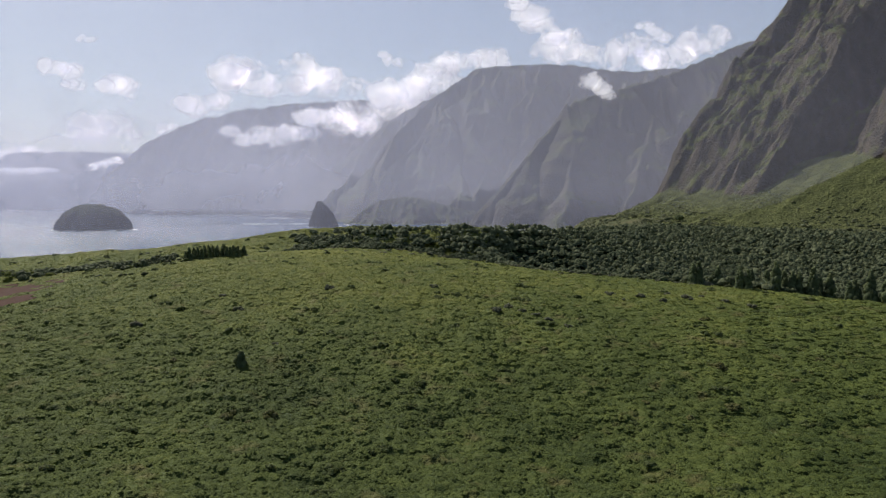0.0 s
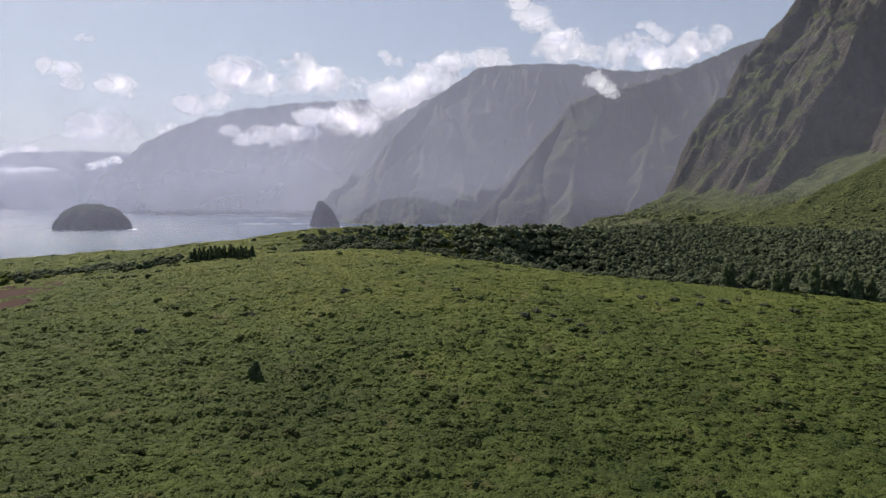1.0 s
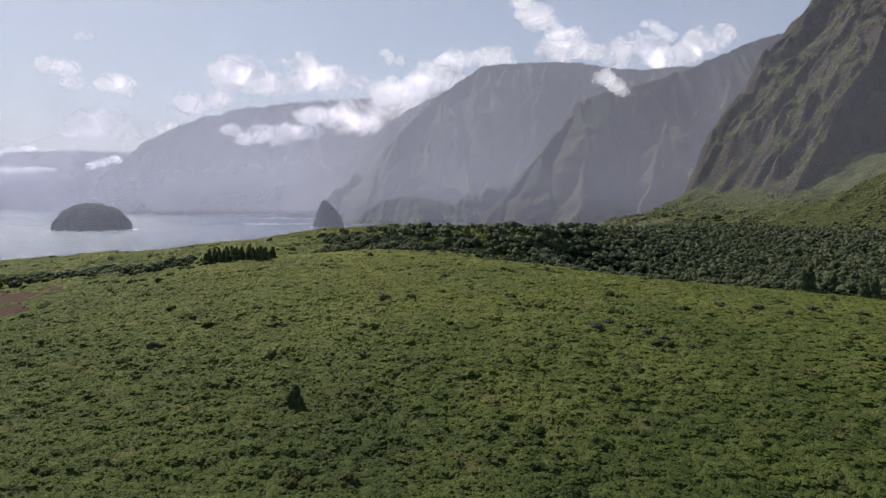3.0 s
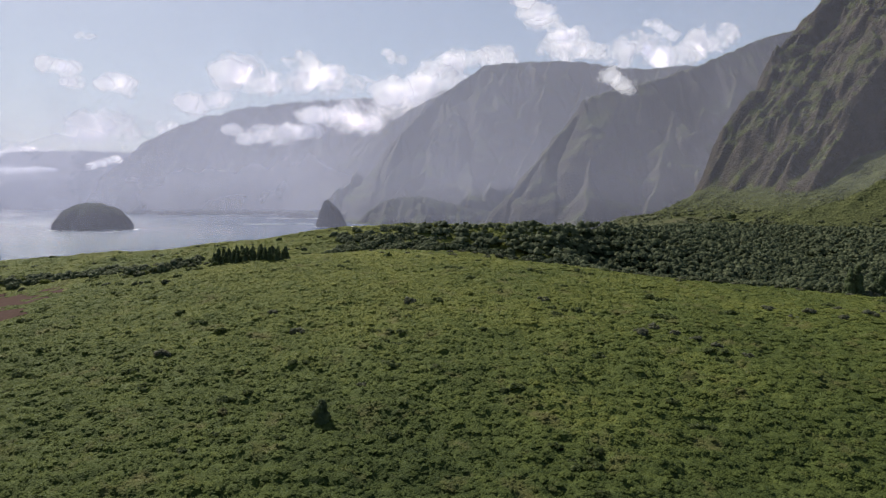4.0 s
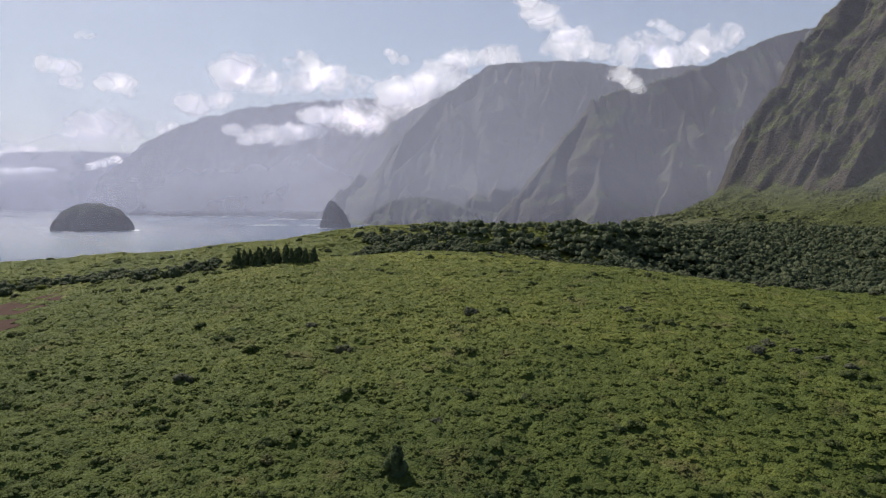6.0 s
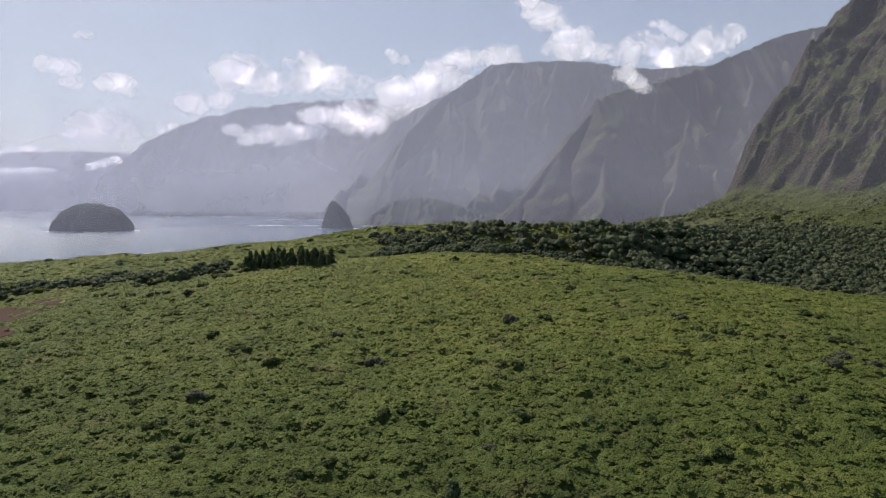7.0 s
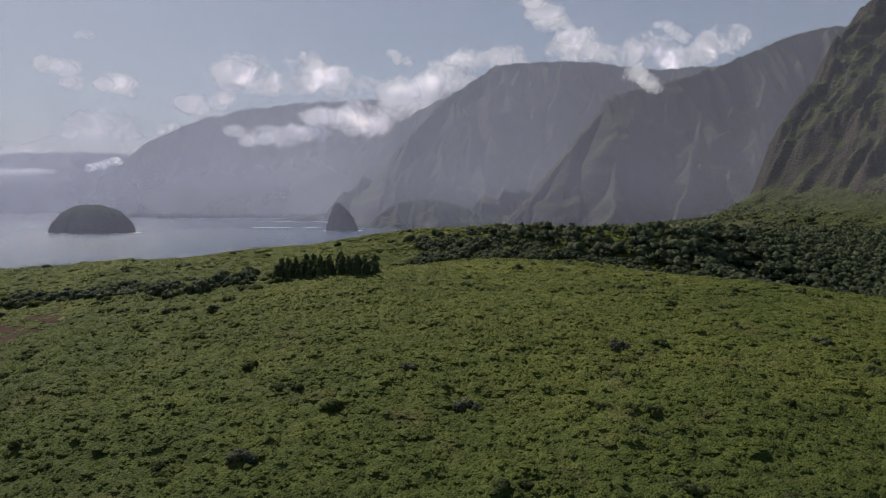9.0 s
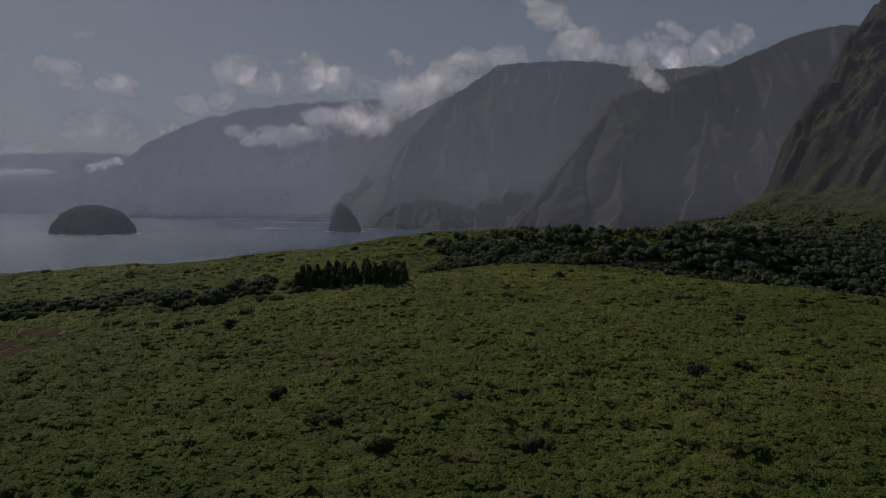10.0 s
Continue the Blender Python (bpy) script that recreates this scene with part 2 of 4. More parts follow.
def value_noise(x, y):
    """Smooth noise in -1 .. 1 at unit spacing."""
    x, y = np.broadcast_arrays(np.asarray(x, float), np.asarray(y, float))
    xi, yi = np.floor(x).astype(int), np.floor(y).astype(int)
    fx, fy = x - xi, y - yi
    fx, fy = fx * fx * fx * (fx * (fx * 6 - 15) + 10), fy * fy * fy * (fy * (fy * 6 - 15) + 10)
    h = lambda a, b: _val[(_perm[(_perm[a & 511] + b) & 511])]
    return (h(xi, yi) * (1 - fx) + h(xi + 1, yi) * fx) * (1 - fy) + (h(xi, yi + 1) * (1 - fx) + h(xi + 1, yi + 1) * fx) * fy


def fbm(x, y, octaves=4, gain=0.5):
    total, amp = 0.0, 1.0
    for o in range(octaves):
        total = total + amp * value_noise(x * 2 ** o + 31.7 * o, y * 2 ** o + 17.3 * o)
        amp *= gain
    return total


def ridged(x, y, octaves=4, gain=0.5):
    total, amp = 0.0, 1.0
    for o in range(octaves):
        total = total + amp * (1 - 2 * np.abs(value_noise(x * 2 ** o + 11.1 * o, y * 2 ** o + 5.7 * o)))
        amp *= gain
    return total


def step(a, b, v):
    t = np.clip((v - a) / (b - a), 0, 1)
    return t * t * (3 - 2 * t)


def part(name, me, parent, label=""):
    ob = new(name, me)
    ob.parent = parent
    return tagged(ob, label)


# ---- the land: a domed field, a wooded bank behind it, a plain below the cliffs ----
def bank_lines(x):
    """Along x: where the wooded bank begins and ends (y), and its heights there."""
    y0 = np.interp(x, [-340, -150, -22, 20, 55, 85, 125, 152, 180, 230, 300, 500], [455, 462, 492, 477, 455, 430, 400, 376, 356, 325, 290, 260])
    y1 = np.interp(x, [-340, 20, 100, 269, 400, 500, 700, 1200], [520, 527, 610, 830, 800, 755, 640, 500])
    z0 = np.interp(x, [-340, -240, -150, -72, -22, 20, 55, 85, 125, 152, 180, 230, 300, 500], [24, 28, 36, 42, 38, 32, 29.5, 28.5, 27.5, 26.5, 25.5, 22, 17, 12])
    z1 = np.interp(x, [-450, -343, -246, -172, -107, -63, -24, 17, 100, 160, 269, 400, 600], [28.6, 30.6, 36.6, 44.6, 52.6, 55.6, 54.4, 55.4, 47, 45, 44, 40, 34])
    return y0, y1, z0, z1


def land(x, y):
    x, y = np.broadcast_arrays(np.asarray(x, float), np.asarray(y, float))
    u, v = np.clip(x, -245, 250) / 100, (np.clip(y, 165, 470) - 300) / 100
    field = (25.93 - 2.82 * u + 22.14 * v - 1.62 * u * u - 1.69 * u * v - 3.46 * v * v
             + 0.6 * u ** 3 - 1.82 * u * u * v - 2.96 * u * v * v - 4.32 * v ** 3)
    field = np.maximum(field - 2.0, 0.6 + 0.3 * np.sin(x * 0.03))
    y0, y1, z0, z1 = bank_lines(x)
    z = field + (z0 - field) * step(y0 - 62, y0, y)
    t = np.clip((y - y0) / (y1 - y0), 0, 1)
    wall = z0 + (z1 - z0) * (0.35 * t + 0.65 * t * t * (3 - 2 * t))
    floor = np.interp(x, [10, 60, 120, 200], [0, 9, 15, 15])       # a wide hollow behind the field's edge
    hollow = z0 - floor * step(0, 0.22, t) + (z1 - z0 + floor) * step(0.42, 1.0, t)
    z = np.where(y > y0, wall + (hollow - wall) * step(10, 60, x), z)
    # behind the rim: down to the sea on one side, a plain and the foot of the cliffs on the other
    shore = z1 - 0.24 * (y - y1) - 0.0004 * (y - y1) ** 2
    top = 46
    rise = top * np.tanh(np.clip(x * 0.83 + y * 0.558 - 800, 0, None) / top)
    rise = rise * (1 - step(-40, 240, (y - 1190) * 0.788 - (x - 365) * 0.615))
    fans = 1 + 0.07 * ridged((0.83 * y - 0.558 * x) / 85 + 4, 0.3, 2)
    plain = z1 + (44 - z1) * step(0, 260, y - y1) + 0.45 * fans * rise * rise / (rise + 40)
    w = step(60, 240, x - 0.06 * (y - 520))
    z = np.where(y > y1, shore * (1 - w) + plain * w, z)
    z = z - (z + 6) * step(1330, 1480, y - 0.35 * np.clip(x - 450, 0, None))
    z = z + 0.9 * fbm(x / 38, y / 38, 3) * step(150, 240, y + np.abs(x))
    return np.maximum(z, -6.0)


def strip(lo, hi, mid_lo, mid_hi, fine, coarse):
    return np.concatenate([np.arange(lo, mid_lo, coarse), np.arange(mid_lo, mid_hi, fine), np.arange(mid_hi, hi + 1, coarse)])


gx, gy = strip(-1500, 1500, -420, 420, 5.0, 25.0), strip(-600, 1900, 130, 900, 5.0, 25.0)
GX, GY = np.meshgrid(gx, gy)
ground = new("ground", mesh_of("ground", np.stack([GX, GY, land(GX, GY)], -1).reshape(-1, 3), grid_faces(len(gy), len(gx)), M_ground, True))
tagged(ground, "green overgrown land rising to a domed field and wooded bank", "ground", kind="structure")

def water(y):
    """The water's height: the far sea lifts by a hair towards the horizon."""
    return 0.0233 * np.clip(np.asarray(y, float) - 3000, 0, None)


wx, wy = np.meshgrid(np.linspace(-4900, 4900, 9), np.array([-3000, 0, 1500, 3000, 3400, 3800, 4200, 4600, 4930]))
sea = new("water", mesh_of("sea", np.stack([wx, wy, water(wy)], -1).reshape(-1, 3), grid_faces(9, 9), M_sea, True))
tagged(sea, "blue-grey sea with small waves and sun glitter", "sea", kind="structure")


# ---- mountains ----
def ridge_height(x, y, ridge, k, ribs, deep, seed):
    """Height of a slope that falls away by k on both sides of a ridge line (x, y, z), cut by ribs and gullies."""
    p = np.array(ridge, float)
    best, along, gone = np.full(x.shape, -1e9), np.zeros(x.shape), np.zeros(x.shape)
    run = 0.0
    for (x0, y0, z0), (x1, y1, z1) in zip(p[:-1], p[1:]):
        dx, dy = x1 - x0, y1 - y0
        size = math.hypot(dx, dy) + 1e-6
        u = np.clip(((x - x0) * dx + (y - y0) * dy) / size ** 2, 0, 1)
        d = np.hypot(x - x0 - u * dx, y - y0 - u * dy)
        side = np.sign((x - x0) * dy - (y - y0) * dx)
        h = z0 + u * (z1 - z0) - k * d
        nearer = h > best
        best = np.where(nearer, h, best)
        along = np.where(nearer, run + u * size + 1.9 * ribs * side + 0.35 * side * d, along)
        gone = np.where(nearer, d, gone)
        run += size
    bent = along + 0.30 * ribs * fbm(along / ribs * 0.6 + seed, gone / ribs * 0.5 + seed, 3)
    cut = ridged(bent / ribs + seed, gone / ribs * 0.12 + seed, 4, 0.52)
    cut = cut * (0.65 + 0.6 * fbm(x / (2.4 * ribs) + seed, y / (2.4 * ribs), 2))
    return best + deep * cut * np.clip(gone / (1.1 * ribs), 0.06, 1.0) - 0.35 * deep * np.clip(gone / (1.1 * ribs), 0, 1)


def spurs(crest, starts, way, fall, bottom, sway, seed):
    """Side ridges that leave a crest at the given shares of its length and run down along way."""
    c = np.array(crest, float)
    run = np.concatenate([[0], np.cumsum(np.hypot(np.diff(c[:, 0]), np.diff(c[:, 1])))])
    gen = np.random.default_rng(seed)
    out = []
    for share in starts:
        x, y, z = (np.interp(share * run[-1], run, c[:, i]) for i in range(3))
        w = np.array(way, float) / np.hypot(*way)
        line, turn = [(x, y, z)], gen.normal(0, 0.10)
        length = (z - bottom) / fall
        for g in (0.14, 0.30, 0.47, 0.64, 0.82, 1.0):
            off = sway * (gen.normal(0, 0.5) + 2.2 * turn * g)
            line.append((x + w[0] * length * g - w[1] * off, y + w[1] * length * g + w[0] * off, bottom + (z - bottom) * (1 - g) ** 1.05))
        out.append(line)
    return out


def massif(ridges, k, ribs, deep, base, toe, seed, rough=1.0):
    """A height function: the highest of many ridges, easing out into a foot of height toe above base."""
    def high(x, y):
        wx = x + 0.22 * ribs * fbm(x / (1.6 * ribs) + seed, y / (1.6 * ribs), 3)
        wy = y + 0.22 * ribs * fbm(x / (1.6 * ribs) + seed + 7, y / (1.6 * ribs) + 3, 3)
        z = np.full(x.shape, -500.0)
        for n, r in enumerate(ridges):
            z = np.maximum(z, ridge_height(wx if n else x, wy if n else y, r, k, ribs, deep, seed + n * 1.7))
        z = z + rough * (0.07 * ribs * fbm(x / (0.32 * ribs), y / (0.32 * ribs) + seed, 4) + 0.05 * ribs * ridged(x / (0.5 * ribs) + seed, y / (0.5 * ribs), 3)) * np.clip((z - base) / 60, 0.1, 1)
        q = z - base
        return base + np.where(q > toe, q, toe * np.exp(np.clip((q - toe) / toe, -30, 0)))
    return high


def mountain(name, high, x0, x1, y0, y1, grain, material, label, sink=4.0):
    gx, gy = np.arange(x0, x1 + grain, grain), np.arange(y0, y1 + grain, grain)
    mx, my = np.meshgrid(gx, gy)
    me = mesh_of(name, np.stack([mx, my, high(mx, my) - sink], -1).reshape(-1, 3), grid_faces(len(gy), len(gx)), material, True)
    return tagged(new(name, me), label, "mountain", kind="structure")


# the near cliff: a long wall with buttresses and a deep gully, green fans at its foot
def cliff_lines(x, y):
    """How far along the cliff's foot a place lies, how far inland, and how far inland of the wall's foot and of the fan's head."""
    s, t = 0.855 * (x - 377) + 0.52 * (y - 1170), 0.52 * (x - 377) - 0.855 * (y - 1170)
    t = t + 8 * fbm(s / 75 + 3, t / 75, 3) * step(-60, 60, s) + 3 * fbm(s / 24, t / 24 + 9, 2) * step(-20, 60, s)
    foot = np.interp(t, [-260, -120, -60, -25, 0, 30, 80, 105, 140, 165, 200, 212, 240, 272, 300, 345, 420, 520],
                     [450, 215, 98, 26, 0, 5, 10, 8, -18, -28, -34, 4, 66, 50, 32, 26, 20, 20])
    foot = foot + 9 * fbm(t / 19 + 2, s / 90, 2) * step(-40, 10, s)
    fan = np.interp(t, [-260, -120, -60, -25, 0, 60, 105, 140, 165, 200, 340], [450, 215, 98, 30, 6, 10, 4, -8, -16, -18, -14])
    return t, s, s - foot, s - fan


def near_high(x, y):
    t, s, u, v = cliff_lines(x, y)
    up, down, over = np.clip(u, 0, 900), np.clip(-v, 0, 400), np.clip(v, 0, 130)
    wall = 93 + 1.2 * up - 0.0006 * up * up
    fan = 93 - 0.40 * down + 0.00045 * down * down + 0.62 * over - 0.0012 * over * over
    z = np.where(u > 0, np.maximum(wall, fan), fan)
    grow = np.clip((z - fan) / 40, 0, 1)
    z = z + grow * (12 * (ridged(t / 47 + 0.3, s / 250 + 2, 1) - 0.2) + 9 * ridged(t / 21, s / 110, 2) + 4.5 * ridged(t / 9 + 4, s / 40, 2))
    z = z + grow * (13 * fbm(s / 95 + 5, t / 80, 3) * np.clip(up / 150, 0, 1) + 6 * fbm(s / 19, t / 17, 4))
    low = 1 - grow
    z = z + low * (2.6 * ridged(t / 36 + 7, s / 150, 2) + 1.3 * fbm(x / 15, y / 15, 3))
    flat, w = land(x, y), step(0, 190, y - bank_lines(x)[1])
    z = np.where(z > flat, flat - 0.8 + (z - flat + 0.8) * w, z)
    return z - 50 * (1 - step(38, 46, z))


cliff_s, cliff_t = np.meshgrid(np.arange(-330, 760, 3.0), np.arange(-260, 560, 2.6))
cliff_x, cliff_y = 377 + 0.855 * cliff_s + 0.52 * cliff_t, 1170 + 0.52 * cliff_s - 0.855 * cliff_t
cliff = new("mountain_1", mesh_of("mountain_1", np.stack([cliff_x, cliff_y, near_high(cliff_x, cliff_y)], -1).reshape(-1, 3), grid_faces(*cliff_x.shape), M_near, True))
tagged(cliff, "steep green and brown volcanic cliff with gullies", "mountain", kind="structure")

MIDDLE = [(70, 1985, 0), (150, 2020, 95), (270, 2085, 240), (418, 2180, 405), (520, 2220, 440), (766, 2300, 514), (900, 2370, 575), (1084, 2450, 660), (1211, 2500, 697), (1500, 2560, 735), (1900, 2600, 800)]
mid_high = massif([
    MIDDLE,
    [(418, 2180, 400), (418, 2110, 320), (395, 2020, 220), (362, 1930, 125), (325, 1840, 45), (300, 1780, 0)],
    [(620, 2255, 470), (672, 2150, 365), (615, 2060, 262), (560, 1960, 155), (500, 1860, 60), (465, 1790, 0)],
    [(520, 2220, 435), (545, 2120, 310), (505, 2030, 195), (455, 1930, 85), (420, 1860, 10)],
    [(760, 2300, 510), (780, 2190, 390), (725, 2080, 260), (660, 1960, 130), (610, 1850, 20)],
    [(900, 2370, 570), (870, 2230, 430), (800, 2080, 265), (725, 1930, 100), (675, 1830, 0)],
    [(1211, 2500, 690), (1150, 2310, 500), (1070, 2110, 270), (1000, 1930, 40)],
    [(1400, 2540, 715), (1340, 2330, 500), (1270, 2130, 250), (1200, 1950, 40)],
    [(270, 2085, 236), (258, 2030, 160), (232, 1960, 70), (212, 1890, 0)],
], 1.24, 84, 50, 0, 24, 5.1, 0.6)
mountain("mountain_2", mid_high, -20, 1480, 1730, 2660, 5.0, M_mid, "hazy steep green mountain spur with ribbed faces")

FAR = [(-360, 2790, 0), (-320, 2850, 60), (-270, 3020, 260), (-226, 3180, 404), (-68, 3350, 590), (60, 3440, 690), (170, 3500, 770), (270, 3500, 786), (547, 3520, 803), (680, 3530, 798), (820, 3540, 778), (1000, 3560, 770), (1180, 3580, 792), (1900, 3650, 800)]
far_high = massif([FAR] + spurs(FAR, [0.29, 0.325, 0.365, 0.40, 0.44, 0.475, 0.52, 0.56, 0.61, 0.67, 0.74], (-0.48, -0.88), 0.84, 0, 60, 4), 1.24, 74, 50, 0, 26, 9.7, 0.6)
mountain("mountain_3", far_high, -480, 1300, 2560, 3680, 5.5, M_far, "distant blue-grey mountain with a flat summit and ribs")

VALLEY = [(-1000, 3800, 0), (-900, 3820, 90), (-720, 3860, 190), (-560, 3880, 330), (-300, 3890, 560), (-80, 3900, 680), (200, 3900, 700)]
valley_high = massif([VALLEY] + spurs(VALLEY, [0.2, 0.33, 0.47, 0.6, 0.74], (-0.5, -0.85), 0.9, 0, 50, 11), 1.4, 70, 50, 0, 20, 13.3)
mountain("mountain_4", valley_high, -1150, 250, 3400, 4060, 8.0, M_far, "distant hazy valley ridge below clouds", 0.0)

PALE = [(-2415, 4450, 0), (-2312, 4450, 130), (-2168, 4450, 296), (-1983, 4450, 460), (-1727, 4450, 584), (-1542, 4450, 643), (-1243, 4450, 699), (-873, 4450, 740), (-534, 4450, 753), (0, 4450, 810), (600, 4450, 820)]
pale_high = massif([PALE] + spurs(PALE, [0.12, 0.19, 0.27, 0.34, 0.42, 0.49, 0.57, 0.66, 0.75], (-0.35, -0.93), 1.05, 0, 60, 15), 1.65, 90, 66, 0, 20, 17.9)
mountain("mountain_5", pale_high, -2560, 620, 3860, 4620, 10.0, M_far, "far pale sea cliffs fading in haze", 0.0)

LAST = [(-3600, 4790, 300), (-3170, 4790, 368), (-3080, 4790, 436), (-2930, 4790, 450), (-2310, 4790, 451), (-1700, 4790, 434)]
mountain("mountain_6", massif([LAST], 3.2, 160, 60, 0, 20, 21.0, 0.3), -3600, -1700, 4560, 4860, 12.0, M_far, "farthest flat-topped sea cliff fading in haze", 0.0)

POINT = [(-1640, 3960, 0), (-1570, 3960, 88), (-1505, 3960, 210), (-1412, 3960, 157), (-1304, 3960, 118), (-1130, 3960, 60), (-930, 3960, 20)]
mountain("foreland_1", massif([POINT] + spurs(POINT, [0.2, 0.33, 0.45, 0.6], (-0.15, -1.0), 0.75, 0, 25, 23), 1.2, 36, 24, 0, 12, 25.0), -1720, -860, 3660, 4160, 6.0, M_far, "far rocky foreland at the water", 0.0)
LOW = [(-345, 2600, 0), (-318, 2650, 55), (-250, 2660, 95), (-130, 2670, 112), (-20, 2680, 85), (90, 2690, 55), (300, 2700, 40)]
mountain("foreland_2", massif([LOW] + spurs(LOW, [0.2, 0.4, 0.6, 0.8], (-0.1, -1.0), 0.5, 0, 20, 29), 0.85, 36, 18, 0, 14, 28.0), -420, 420, 2430, 2860, 5.0, M_mid, "low green foreland at the foot of a mountain")


# ---- islets ----
def islet(name, x, y, half_w, half_d, high, p, q, lean, label, seed):
    """A steep rock islet; p and q shape its outline, lean moves its top to one side."""
    n, k = 120, 46
    ang = np.linspace(0, 2 * np.pi, n, endpoint=False)
    r = np.linspace(1, 0.02, k)[:, None]
    prof = (1 - r ** p) ** q
    wob = 1 + 0.07 * fbm(np.cos(ang) * 1.6 + seed, np.sin(ang) * 1.6, 3)[None, :] + 0.05 * fbm(ang * 9 + seed, r * 3, 3) * (r > 0.1)
    xx = x + half_w * (r * np.cos(ang) * wob + lean * (1 - r))
    yy = y + half_d * r * np.sin(ang) * wob
    zz = float(water(y)) + high * prof * (1 + 0.05 * fbm(xx / half_w * 3 + seed, yy / half_d * 3, 3)) - 1.0
    v = np.stack([xx, yy, zz + 0 * xx], -1).reshape(-1, 3)
    i = np.arange(n * k).reshape(k, n)
    j = np.roll(i, -1, 1)
    f = np.stack([i[:-1], j[:-1], j[1:], i[1:]], -1).reshape(-1, 4)
    return tagged(new(name, mesh_of(name, v, f, M_isle, True)), label, "islet")


def at(px, depth):
    return (px - 784) / 1188.9 * depth


islet("islet", at(168, 1990), 1990, 103, 86, 74, 2.6, 0.62, 0.02, "dark rounded rock islet with grassy top in the sea", 3.0)
islet("islet", at(573, 2240), 2240, 47, 45, 92, 1.3, 0.74, -0.36, "dark pointed rock islet in the sea", 8.0)
islet("islet", at(523, 3400), 3400, 64, 30, 24, 2.6, 0.6, 0.1, "low dark rock reef in the surf", 15.0)
islet("islet", at(285, 3700), 3700, 22, 15, 24, 2.0, 0.8, 0.0, "small dark rock at the cliff foot", 19.0)


def surf(x, y, a, b, width, seed):
    """A broken white line of surf round a rock."""
    n = 150
    ang = np.linspace(0, 2 * np.pi, n)
    wide = width * np.clip(0.5 + 0.9 * fbm(ang * 4 + seed, seed, 3), 0.02, 1.6)
    rings = [np.stack([x + (a + g * wide) * np.cos(ang), y + (b + g * wide) * np.sin(ang), np.full(n, 0.5 + float(water(y + 40)))], -1) for g in (-1.0, 1.0)]
    return tagged(new("surf", mesh_of("surf", np.concatenate(rings), grid_faces(2, n), M_foam)), "broken white surf line on the water", "surf", kind="stuff")


surf(at(168, 1990), 1990, 108, 92, 15, 1.0)
surf(at(573, 2240), 2240, 52, 49, 9, 5.0)
surf(at(300, 3700), 3700, 60, 25, 10, 12.0)


def shore_foam(x0, x1, y, deep, seed):
    n = 160
    x = np.linspace(x0, x1, n)
    mid = y + 14 * fbm(x / 130 + seed, seed, 3)
    wide = deep * np.clip(0.45 + 0.9 * fbm(x / 60 + seed, seed + 4, 3), 0.02, 1.5)
    v = np.concatenate([np.stack([x, mid + g * wide, np.full(n, 0.6 + float(water(y + 40)))], -1) for g in (-1, 1)])
    return tagged(new("surf", mesh_of("surf", v, grid_faces(2, n), M_foam)), "broken white surf line at the cliff foot", "surf", kind="stuff")


shore_foam(at(300, 3850), at(640, 3850), 3700, 34, 31.0)
shore_foam(at(450, 2750), at(800, 2600), 2560, 28, 36.0)
shore_foam(at(450, 3300), at(645, 3300), 3300, 40, 44.0)


# ---- mist between the ridges ----
def mist(y, turn, material, top=1500):
    """A bank of mist that crosses the middle line at y; turn: how much farther it lies with each metre to the right."""
    x0, x1 = -4300, 3400
    v = [[x0, y + turn * x0, 0.5], [x1, y + turn * x1, 0.5], [x1, y + turn * x1, top], [x0, y + turn * x0, top]]
    return tagged(new("sea_mist", mesh_of("sea_mist", v, [[0, 1, 2, 3]], material)), "thin pale sea mist between mountain ridges", "mist", kind="stuff")


mist(905, 0.05, mist_material("mist_f", 0.10, 200.0, 900.0, low=40.0, start=58.0))
mist(1480, 0.30, mist_material("mist_a", 0.18, 150.0, 900.0))
mist(2430, 0.10, mist_material("mist_g", 0.07, 200.0, 900.0))
mist(2780, 0.27, mist_material("mist_b", 0.16, 200.0, 900.0))
mist(4060, 0.05, mist_material("mist_c", 0.15, 260.0, 900.0, start=12.0))
mist(3620, 0.0, mist_material("mist_d", 0.30, 200.0, 600.0, start=24.0))
mist(4640, 0.0, mist_material("mist_e", 0.38, 300.0, 600.0, start=40.0))


# ---- clouds ----
def cloud(px, py, rx, ry, depth, tilt=0.0, material=None, seed=0):
    """A cloud of overlapping puffs; its middle is seen from the start in the direction (px, py)."""
    gen = np.random.default_rng(int(px * 7 + py + seed))
    n = int(np.clip(round(2.2 * rx / ry), 2, 11))
    k, lean = depth / 1188.9, radians(tilt)
    verts = []
    for j in range(n):
        r = ry * gen.uniform(0.7, 1.05)
        along = (rx - 0.75 * r) * (2 * (j + 0.5) / n - 1 if n > 2 else gen.uniform(-0.6, 0.6)) + gen.normal(0, 0.08 * rx)
        r = r * (1 - 0.35 * (along / rx) ** 2)
        off = gen.normal(0, 0.14) * ry + 0.15 * (r - ry)
        cx, cz = along * math.cos(lean) - off * math.sin(lean), along * math.sin(lean) + off * math.cos(lean)
        for a, b in ((-1, -1), (1, -1), (1, 1), (-1, 1)):
            verts.append((k * (cx + 1.85 * np.clip(rx / ry / 2.4, 1, 2.6) * r * a), 4.0 * j, k * (cz + 1.4 * r * b)))
    me = mesh_of("cloud", verts, np.arange(4 * n).reshape(n, 4), material or M_cloud)
    me.uv_layers.new(name="uv").uv.foreach_set("vector", np.tile([0, 0, 1, 0, 1, 1, 0, 1], n).astype(np.float32))
    ob = new("cloud", me)
    ob.location = (at(px, depth), depth, EYE + (363 - py) * k)
    return tagged(ob, "thin torn wisp of white cloud" if material == M_wisp else "soft white cumulus cloud", "cloud", kind="stuff")


